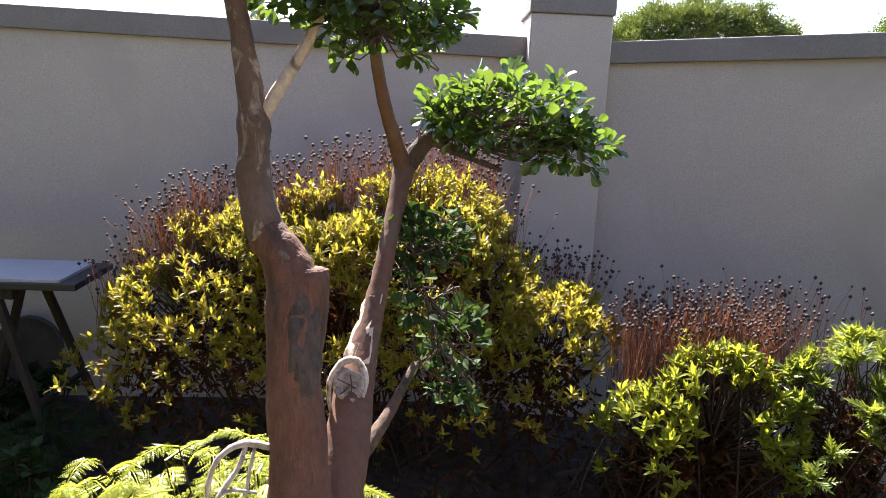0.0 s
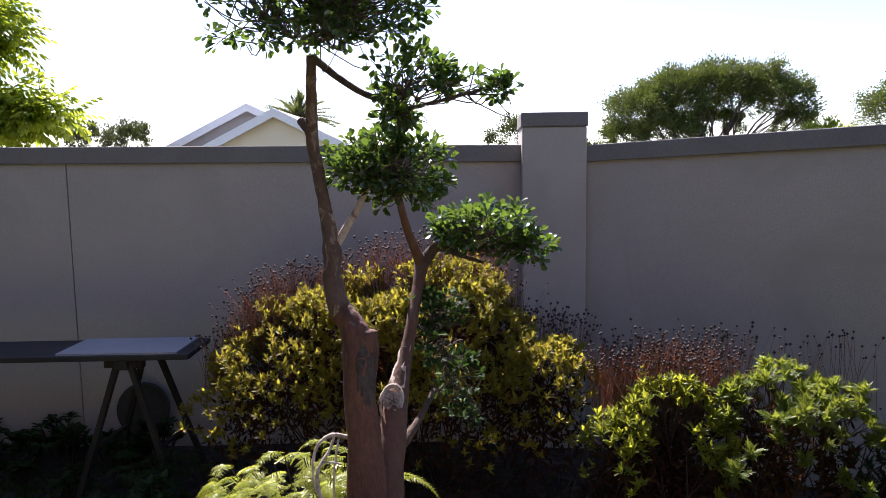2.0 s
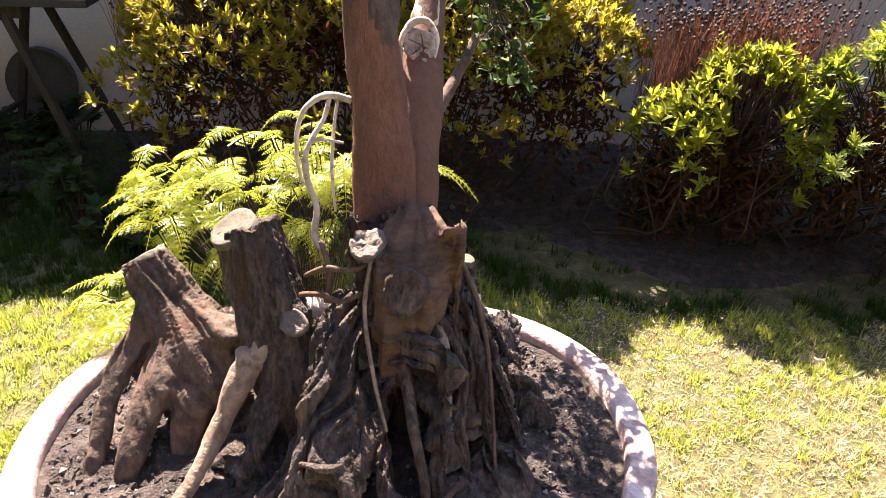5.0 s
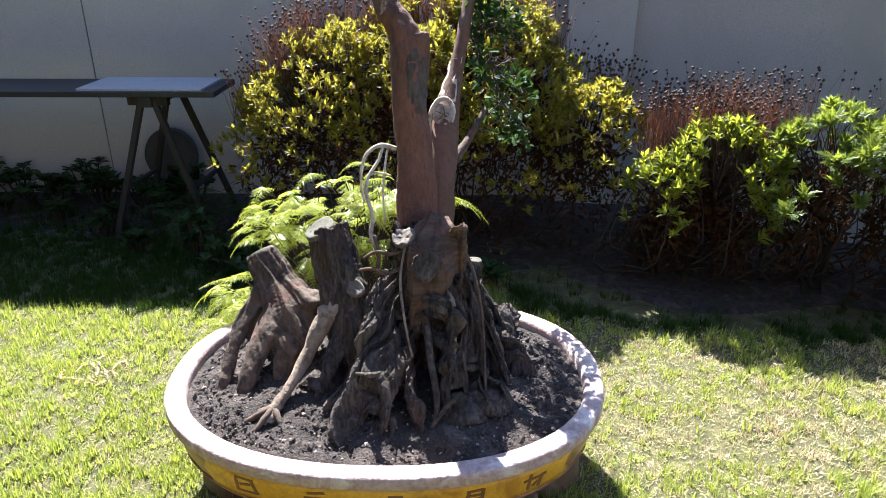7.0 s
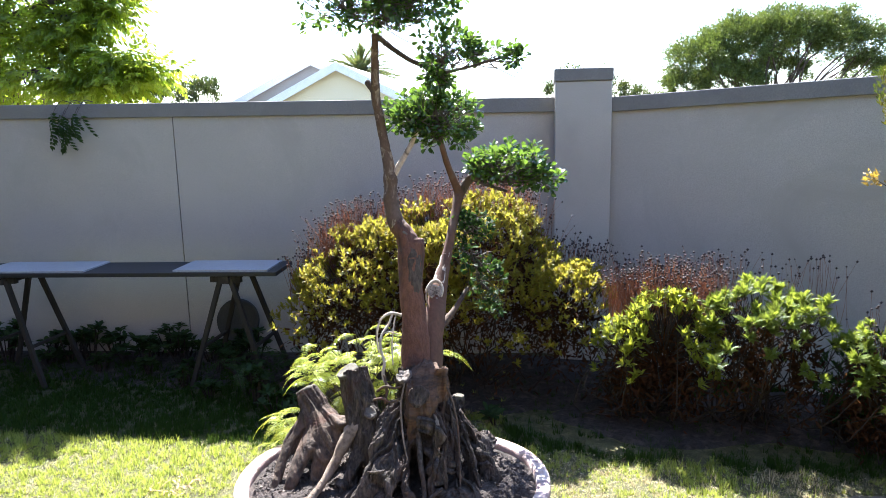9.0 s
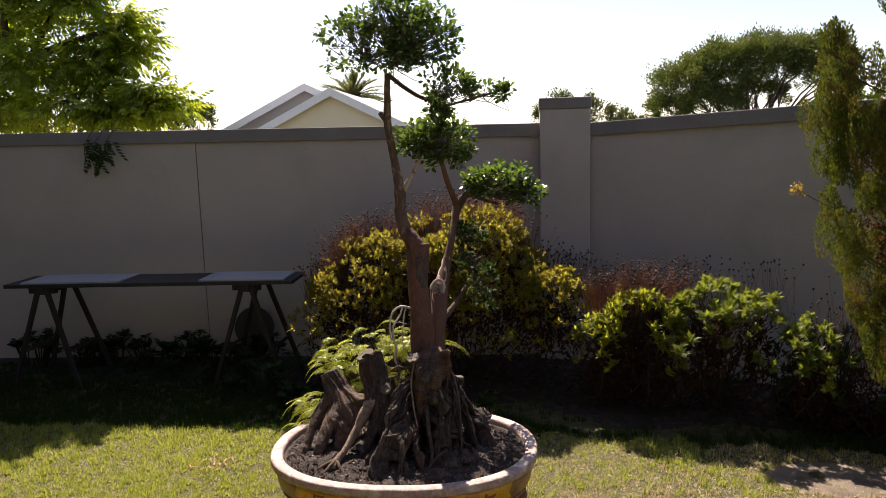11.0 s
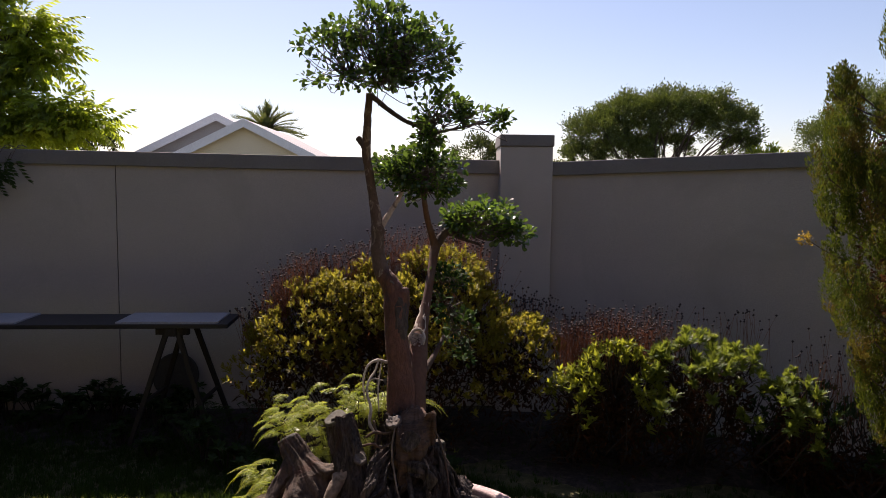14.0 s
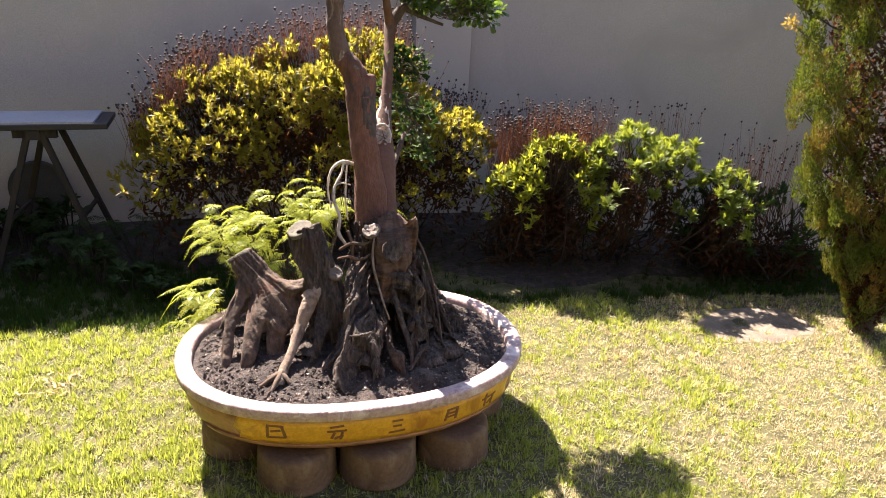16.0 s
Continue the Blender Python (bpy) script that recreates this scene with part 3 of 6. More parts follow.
crown_tree("far_shrub", -16.2, 30.0, [((-1.0, 0, 3.2), (1.2, 1.0, 1.15)), ((0.9, 0, 3.2), (1.2, 1.0, 1.1))], 0.8, 6000, 0.15, "pair of dark rounded bushes beyond the wall", 16, LEAF_DARK)

# pinnate tree that leans over the wall
PINNATE = joined([(LEAF_SMALL, Matrix.Translation((0, 0.16 + 0.16 * i, -0.22 * (i / 5) ** 2)) @ Matrix.Rotation(s * radians(60 - 5 * i), 4, "Z") @ Matrix.Rotation(radians(-32), 4, "X") @ Matrix.Diagonal((0.33, 0.32 - 0.015 * i, 0.40, 1))) for i in range(6) for s in (-1, 1)]
                 + [(LEAF_SMALL, Matrix.Translation((0, 0.98, -0.24)) @ Matrix.Rotation(radians(-35), 4, "X") @ Matrix.Diagonal((0.32, 0.30, 0.3, 1))), (([(-0.006, 0, 0), (0.006, 0, 0), (0, 1.0, -0.24)], [(0, 1, 2)]), Matrix.Identity(4))])


def leaning_tree():
    r = np.random.default_rng(21)
    o = Vector((-5.2, 5.6, 0))
    thing = empty("pinnate_tree", o, "feathery light-green tree hanging over the garden wall", "tree")
    wood = Builder().tube([o, o + Vector((0.1, -0.05, 1.2)), o + Vector((0.25, -0.15, 2.0))], [0.13, 0.11, 0.09], 10, 4, 0.12)
    fork = o + Vector((0.25, -0.15, 1.95))
    limbs = [[fork, (-4.95, 4.9, 2.45), (-4.45, 4.65, 3.05), (-3.85, 4.55, 3.68), (-3.6, 4.5, 3.95)], [(-4.6, 4.7, 2.87), (-4.2, 4.55, 2.95), (-3.8, 4.5, 3.03), (-3.4, 4.5, 3.12)], [fork, (-4.3, 4.9, 2.25), (-3.6, 4.6, 2.40), (-2.95, 4.5, 2.38)],
             [fork, (-4.9, 4.9, 2.6), (-4.7, 4.5, 3.2), (-4.5, 4.4, 3.7)], [fork, (-5.4, 4.8, 2.6), (-5.7, 4.5, 3.3), (-5.9, 4.4, 4.0)], [fork, (-4.7, 4.7, 2.2), (-4.2, 4.35, 2.35), (-3.8, 4.25, 2.4)], [(-4.1, 4.55, 2.97), (-3.75, 4.5, 2.88), (-3.35, 4.45, 2.86)]]
    for line in limbs:
        wood.tube(line, [0.05, 0.042, 0.032, 0.018, 0.008][:len(line)], 7, 6, 0.1, close=False)
    under("trunk", wood, BARK_DARK, thing)
    # centre, radii and share of each leafy bough
    boughs = [((-3.95, 4.55, 3.52), (0.26, 0.3, 0.28), 0.9), ((-3.50, 4.55, 3.16), (0.23, 0.25, 0.12), 0.6), ((-3.42, 4.5, 2.92), (0.27, 0.25, 0.13), 0.7), ((-3.78, 4.5, 2.72), (0.30, 0.28, 0.22), 0.9), ((-3.18, 4.45, 2.42), (0.26, 0.22, 0.10), 0.65), ((-2.88, 4.45, 2.31), (0.15, 0.12, 0.05), 0.22),
              ((-3.45, 4.4, 2.28), (0.40, 0.25, 0.15), 0.9), ((-4.35, 4.6, 3.45), (0.36, 0.35, 0.36), 1.1), ((-4.35, 4.5, 2.75), (0.45, 0.35, 0.32), 1.3), ((-4.1, 4.4, 2.27), (0.55, 0.28, 0.17), 1.0), ((-5.0, 4.6, 3.2), (0.5, 0.4, 0.6), 1.5), ((-5.1, 4.5, 2.4), (0.5, 0.35, 0.3), 1.0), ((-5.7, 4.6, 3.0), (0.4, 0.4, 0.7), 1.0), ((-4.8, 4.7, 4.0), (0.5, 0.4, 0.3), 0.7)]
    twigs = Builder()
    pos, out = [], []
    for c, q, share in boughs:
        for i in range(int(40 * share)):
            d = rows_of(1, r)[0]
            e = Vector(c) + Vector((d[0] * q[0], d[1] * q[1] * 0.5, d[2] * q[2])) * r.random() ** 0.4
            if e.z < 2.1 and e.y < 4.05:
                continue
            s = e.lerp(Vector(c), r.uniform(0.3, 0.6)) + Vector((-0.06, 0.05, -0.02))
            twigs.tube([s, s.lerp(e, 0.5) + Vector((0, 0, 0.03)), e], [0.006, 0.004, 0.002], 4, 2, close=False)
            way = (e - Vector(c)).normalized()
            for k in range(5):
                w = rows_of(1, r)[0]
                pos.append(e + Vector(w) * 0.02)
                out.append((way.x * 0.6 + w[0] * 0.8 + 0.25, way.y * 0.5 + w[1] * 0.8 - 0.15, 0.10 + w[2] * 0.5))
    n = len(pos)
    ax = frames_along(np.array(out), np.array([[0, 0, 1.0]]) + rows_of(n, r) * 0.6, r.normal(size=n) * 0.5)
    v, f = spread_leaves(PINNATE, np.array([tuple(p) for p in pos]), ax, r.uniform(0.17, 0.30, n))
    under("twigs", twigs, BARK_DARK, thing)["kind"] = "stuff"
    under("crown", Builder().add(v, f), LEAF_PINNATE, thing, "feathery light-green leaves", False)
    b = Builder()
    wood = Builder()
    for k in range(5):
        s = Vector((-3.28 + 0.05 * k, 3.75, 2.08))
        e = Vector((-3.27 + 0.052 * k, 3.50, 1.97 - 0.08 * (k % 2)))
        wood.tube([s, s.lerp(e, 0.5) + Vector((0, 0, 0.06)), e], [0.004, 0.003, 0.002], 4, 3, close=False)
        n = 4
        ax = frames_along(np.array([[0.05, -0.1, -1.0]]) + rows_of(n, r) * 0.45, np.array([[0, -1.0, 0.1]]) + rows_of(n, r) * 0.2, r.normal(size=n) * 0.3)
        v, f = spread_leaves(PINNATE, np.array(e) + r.normal(size=(n, 3)) * 0.02, ax, r.uniform(0.12, 0.18, n))
        b.add(v, f)
    # leaves of the same tree, coloured dark for the wall's shade
    under("hanging_leaves", b, LEAF_DEEP, thing, "leaf spray hanging down over the coping", False)
    under("hanging_twig", wood, BARK_DARK, thing)


leaning_tree()

# ---- trestle table by the wall ----


TABLE = pose(-2.48, 3.08, -0.02, 0, 0, 4.2)


def trestle(x, label):
    thing = empty("trestle", tuple(TABLE @ Vector((x, 0, 0))), label, "trestle", "trestles under the table")
    part("beam", Builder().box((-0.036, -0.20, 0.785), (0.036, 0.20, 0.838)), TIMBER, thing, "", False)
    for x0 in (-0.112, 0.038):
        part("top_plate", Builder().box((x0, -0.17, 0.79), (x0 + 0.074, -0.13, 0.836)), TIMBER, thing, "", False)
    for sx in (-1, 1):
        for y in (-0.16, 0.17):
            part("leg", Builder().tube([(sx * 0.035, y, 0.82), (sx * 0.29, y * 1.35, 0.02)], [0.022, 0.020], 4, 2), TIMBER, thing, "", False)
        part("brace", Builder().tube([(sx * 0.19, -0.20, 0.32), (sx * 0.19, 0.21, 0.32)], [0.014, 0.014], 4, 1), TIMBER, thing, "", False)
    return thing


trestle(-0.86, "dark timber trestle with splayed legs")
trestle(0.80, "dark timber trestle with splayed legs")
table = part("table_board", Builder().box((-1.16, -0.205, 0.840), (1.17, 0.205, 0.870), TABLE), BLACK_BOARD, None, "", False)
tagged(table, "long black board laid across two trestles", "table board")
bevel = table.modifiers.new("bevel", "BEVEL")
bevel.width, bevel.segments = 0.004, 2
for x0, x1, turn, label in ((-1.03, -0.24, 0.6, "pale grey panel lying on the black board"), (0.42, 1.10, -0.6, "pale grey panel lying at the black board's end")):
    m = TABLE @ pose((x0 + x1) / 2, 0, 0.8705, 0, 0, turn)
    w = (x1 - x0) / 2
    tagged(part("panel", Builder().box((-w, -0.185, 0), (w, 0.185, 0.012), m), GREY_BOARD, None, "", False), label, "panel", "panels on the table")

# round dark lid leaning on the wall
m = pose(-1.90, 3.60, 0.31, 78, 0, 4)
lid = Builder().lathe([(0.0, 0.012), (0.12, 0.014), (0.155, 0.012), (0.17, 0.02), (0.178, 0.0), (0.17, -0.02), (0.0, -0.02)], 32, m)
tagged(part("drum_lid", lid, DARK_PLASTIC), "dark round lid leaning on the wall behind the trestle", "lid")

# ---- shade plants under the table ----


def rosette_plant(name, x, y, height, spread, leaves, size, material, label, seed, template=LEAF_LANCE, group=""):
    r = np.random.default_rng(seed)
    thing = empty(name, (x, y, ground_height(x, y)), label, "plant", group)
    wood, b = Builder(), Builder()
    heads = max(3, int(leaves / 14))
    for i in range(heads):
        a, q = r.uniform(0, 6.28), spread * math.sqrt(r.random())
        e = Vector((q * math.cos(a), q * math.sin(a), height * r.uniform(0.55, 1.0)))
        wood.tube([(e.x * 0.3, e.y * 0.3, -0.02), (e.x * 0.7, e.y * 0.7, e.z * 0.5), e], [0.006, 0.005, 0.004], 5, 2, close=False)
        n = 14
        t = r.uniform(0, 6.28, n)
        tilt = r.uniform(-0.1, 1.0, n)
        out = np.stack([np.cos(t), np.sin(t), tilt], 1)
        v, f = spread_leaves(template, np.tile(np.array(e), (n, 1)) + r.normal(size=(n, 3)) * size * 0.1, frames_along(out, np.tile([[0, 0, 1.0]], (n, 1)), r.normal(size=n) * 0.3), size * r.uniform(0.7, 1.2, n))
        b.add(v, f)
    part("stem", wood, TWIG, thing)["kind"] = "stuff"
    part("foliage", b, material, thing, "", False)["kind"] = "stuff"
    return thing


LEAF_WIDE = leaf_shape(0.24, 0.3, 0.15, 1.1, 2)
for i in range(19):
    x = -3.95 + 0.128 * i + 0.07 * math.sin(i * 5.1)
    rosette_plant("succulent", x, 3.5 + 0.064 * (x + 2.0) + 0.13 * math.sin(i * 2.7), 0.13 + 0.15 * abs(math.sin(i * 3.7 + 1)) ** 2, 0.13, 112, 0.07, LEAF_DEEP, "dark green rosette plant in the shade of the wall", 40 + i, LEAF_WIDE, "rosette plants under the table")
# small dark plants, part of them added to deepen the shade here
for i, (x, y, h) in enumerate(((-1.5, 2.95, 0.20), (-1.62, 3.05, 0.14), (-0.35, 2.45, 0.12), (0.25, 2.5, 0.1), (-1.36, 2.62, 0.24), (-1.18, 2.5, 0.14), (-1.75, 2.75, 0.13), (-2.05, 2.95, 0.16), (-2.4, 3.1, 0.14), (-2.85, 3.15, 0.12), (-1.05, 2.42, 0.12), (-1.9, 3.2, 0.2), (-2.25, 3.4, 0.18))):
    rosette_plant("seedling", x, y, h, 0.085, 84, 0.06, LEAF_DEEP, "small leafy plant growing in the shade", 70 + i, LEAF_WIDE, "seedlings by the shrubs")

# ---- shrubs along the wall ----
LEAF_LOBED = joined([(leaf_shape(0.085, 0.3, 0.12, 1.0, 2), Matrix.Identity(4))] + [(LEAF_SMALL, Matrix.Translation((0, 0.25 + 0.17 * i, 0)) @ Matrix.Rotation(s * radians(48), 4, "Z") @ Matrix.Scale(0.34 - 0.05 * i, 4)) for i in range(3) for s in (-1, 1)])


def shrub(label, base, blobs, heads, leaf_size, template, material, seed, stalks=(), dry=250, low=0.42, leaves_per=13, stems=46, gap=-0.2, apart=0.0, flare=1.15):
    """A shrub: dark stems from the ground, dry inner leaves, a skin of leaf rosettes, and spent flower stalks."""
    r = np.random.default_rng(seed)
    thing = empty("shrub", base, label, "shrub", "shrubs along the wall")
    o = Vector(base)
    skin, normals = [], []
    area = [q[0] * q[2] for _, q in blobs]
    for attempt in range(60 * heads):
        if len(skin) == heads:
            break
        i = r.choice(len(blobs), p=np.array(area) / sum(area))
        c, q = np.array(blobs[i][0]), np.array(blobs[i][1])
        d = rows_of(1, r)[0]
        p = c + d * q * r.uniform(0.86, 1.03) + r.normal(size=3) * 0.012
        if any((((p - np.array(c2)) / np.array(q2)) ** 2).sum() < 0.7 for j, (c2, q2) in enumerate(blobs) if j != i):
            continue
        lump = 0.7 * noise.noise(Vector(p) * 4.5 + Vector((seed, 0, 0))) + 0.5 * noise.noise(Vector(p) * 10 + Vector((0, seed, 0)))
        if p[2] < max(0.1, 0.42 * low) or lump < gap or (p[2] < low and r.random() > 0.04 + 0.7 * max(0, (p[2] - 0.55 * low) / low)):
            continue
        if apart and skin and min(np.abs(np.array(skin) - p).sum(1)) < apart:
            continue
        nrm = d / q
        skin.append(p + nrm / np.linalg.norm(nrm) * lump * 0.08)
        normals.append(nrm / np.linalg.norm(nrm))
    skin, normals = np.array(skin), np.array(normals)
    wood = Builder()
    for k in range(stems):
        e = Vector(skin[r.integers(0, len(skin))])
        s = o + Vector((r.normal() * 0.14 + 0.3 * (e.x - o.x), 0.12 + r.normal() * 0.08, -0.02))
        m = s.lerp(e, r.uniform(0.35, 0.6)) + Vector((r.normal() * 0.12, r.normal() * 0.10, r.uniform(-0.12, 0.02)))
        m.z = max(m.z, 0.03)
        q = s.lerp(m, 0.5) + Vector((r.normal() * 0.05, r.normal() * 0.05, r.normal() * 0.03))
        q.z = max(q.z, 0.02)
        wood.tube([s, q, m, e], [r.uniform(0.004, 0.010), 0.005, 0.004, 0.002], 5, 3, 0.15, close=False)
    n_twig = min(len(skin), 420)
    for k in r.choice(len(skin), n_twig, replace=False):
        e = Vector(skin[k])
        s = e - Vector(normals[k]) * r.uniform(0.10, 0.22) + Vector((0, 0, -0.06))
        wood.tube([s, e], [0.003, 0.0018], 3, 1, close=False)
    under("stem_tangle", wood, TWIG, thing, "tangle of thin brown stems")["kind"] = "stuff"
    per = leaves_per
    which = np.repeat(np.arange(len(skin)), per)
    n = len(which)
    grow = normals[which] * 0.55 + np.array([0.0, 0.0, 0.75])
    ring = r.uniform(0, 6.28, n)
    tilt = np.tile(np.linspace(0.15, flare, per), len(skin)) + r.normal(size=n) * 0.1
    grow /= np.linalg.norm(grow, axis=1)[:, None]
    side = np.cross(grow, rows_of(n, r))
    side /= np.linalg.norm(side, axis=1)[:, None]
    out = grow * np.cos(tilt)[:, None] + side * np.sin(tilt)[:, None]
    size = leaf_size * (r.uniform(0.65, 1.3, len(skin))[which]) * r.uniform(0.7, 1.15, n)
    pos = skin[which] + grow * (r.uniform(-0.02, 0.015, n))[:, None] + rows_of(n, r) * 0.004
    v, f = spread_leaves(template, pos, frames_along(out, grow, r.normal(size=n) * 0.25), size)
    under("foliage", Builder().add(v, f), material, thing, "", False)["kind"] = "stuff"
    # brown withered leaves; set low and behind, they darken the shaded gaps
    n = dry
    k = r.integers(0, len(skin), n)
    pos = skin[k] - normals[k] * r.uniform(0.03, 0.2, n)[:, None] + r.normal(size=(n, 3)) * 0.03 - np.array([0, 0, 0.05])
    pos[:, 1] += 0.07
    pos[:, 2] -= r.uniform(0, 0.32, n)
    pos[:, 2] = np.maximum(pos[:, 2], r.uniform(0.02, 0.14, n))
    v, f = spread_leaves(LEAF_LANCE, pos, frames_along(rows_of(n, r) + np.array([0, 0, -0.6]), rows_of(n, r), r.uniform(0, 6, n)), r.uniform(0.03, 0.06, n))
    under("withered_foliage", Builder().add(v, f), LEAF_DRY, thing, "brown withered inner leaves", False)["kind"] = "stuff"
    if stalks:
        wood, knobs = Builder(), Builder()
        for (x0, x1, y0, y1, z0, z1, count) in stalks:
            for i in range(count):
                x, y = r.uniform(x0, x1), r.uniform(y0, y1)
                top = stalk_base(blobs, x, y, z0) + r.uniform(0.5, 1.0) * z1
                s = Vector((x + r.normal() * 0.02, y, top - z1 * 1.25))
                e = Vector((x + r.normal() * 0.065, y + r.normal() * 0.06 - 0.02, top))
                wood.tube([s, s.lerp(e, 0.5) + Vector((r.normal() * 0.008, 0, 0)), e], [0.0014, 0.0012, 0.0009], 3, 2, close=False)
                q = r.uniform(0.006, 0.0105)
                knobs.add([e + Vector(p) * q for p in ((1, 0, 0), (0, 1, 0), (-1, 0, 0), (0, -1, 0), (0, 0, 1), (0, 0, -1))], [(0, 1, 4), (1, 2, 4), (2, 3, 4), (3, 0, 4), (1, 0, 5), (2, 1, 5), (3, 2, 5), (0, 3, 5)])
        under("dry_stalk", wood, STALK, thing, "thin dry reddish flower stalks")["kind"] = "stuff"
        under("seed_head", knobs, SEED_HEAD, thing, "small dark round seed heads")["kind"] = "stuff"
    return thing


def stalk_base(blobs, x, y, least):
    """The height of the shrub's top over a place."""
    best = least
    for c, q in blobs:
        k = 1 - ((x - c[0]) / q[0]) ** 2 - ((y - c[1]) / q[1]) ** 2
        if k > 0:
            best = max(best, c[2] + q[2] * math.sqrt(k))
    return best


BIG = [((-0.58, 3.0, 0.50), (0.60, 0.52, 0.70)), ((-0.2, 3.02, 0.5), (0.5, 0.54, 0.82)), ((0.14, 3.05, 0.50), (0.58, 0.55, 0.86)), ((0.66, 2.93, 0.42), (0.40, 0.44, 0.50)), ((-1.02, 2.78, 0.56), (0.24, 0.24, 0.17))]
shrub("large mounded shrub with golden-green leaf tips and dry flower stalks", (-0.05, 3.05, 0.02), BIG, 3100, 0.037, LEAF_LANCE, LEAF_GOLD, 101,
      [(-1.05, 0.45, 3.05, 3.5, 0.8, 0.21, 1150), (0.3, 0.95, 3.15, 3.55, 0.75, 0.26, 330), (-1.2, -0.75, 2.85, 3.4, 0.75, 0.2, 300)], 12000, 0.72, 12, gap=-0.10)
shrub("low spreading shrub with yellow-green tips and dense reddish stalks", (1.23, 2.66, 0.02), [((1.25, 2.50, 0.45), (0.30, 0.26, 0.38)), ((1.06, 2.50, 0.36), (0.22, 0.22, 0.32))], 230, 0.045, LEAF_LANCE, LEAF_LIME, 102,
      [(0.96, 1.58, 2.56, 2.9, 0.70, 0.26, 600), (1.0, 1.75, 2.66, 3.0, 0.66, 0.38, 220)], 3200, 0.86, 14, 60, -0.02, 0.045)
shrub("bright green shrub with large lobed leaf rosettes", (1.78, 2.56, 0.02), [((1.74, 2.42, 0.50), (0.30, 0.26, 0.42)), ((2.0, 2.38, 0.46), (0.18, 0.2, 0.38)), ((1.62, 2.28, 0.40), (0.18, 0.18, 0.26)), ((1.86, 2.2, 0.32), (0.2, 0.14, 0.18))], 84, 0.068, LEAF_LOBED, LEAF_GREEN, 103,
      [(1.5, 2.4, 2.62, 2.8, 0.74, 0.30, 55)], 1700, 0.74, 24, 44, -0.12, 0.066, 1.45)
shrub("bright green low shrub with large lobed leaf rosettes", (2.24, 2.28, 0.02), [((2.24, 2.18, 0.42), (0.19, 0.18, 0.30))], 24, 0.066, LEAF_LOBED, LEAF_GREEN, 104,
      [(2.35, 2.75, 2.35, 2.5, 0.5, 0.28, 30)], 700, 0.55, 24, 22, -0.12, 0.066, 1.45)
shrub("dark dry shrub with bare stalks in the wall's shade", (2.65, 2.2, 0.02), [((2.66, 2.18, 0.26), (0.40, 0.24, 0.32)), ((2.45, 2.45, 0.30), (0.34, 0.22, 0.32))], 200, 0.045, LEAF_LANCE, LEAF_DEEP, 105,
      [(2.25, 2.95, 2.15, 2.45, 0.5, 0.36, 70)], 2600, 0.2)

# ---- cypress ----
SPRAY = joined([(LEAF_SMALL, Matrix.Translation((0, 0.12, 0)) @ Matrix.Rotation(s * radians(22), 4, "Z") @ Matrix.Diagonal((0.55, 0.55, 0.3, 1))) for s in (-1, 1)] + [(LEAF_SMALL, Matrix.Translation((0, 0.25, 0)) @ Matrix.Diagonal((0.55, 0.75, 0.3, 1)))])


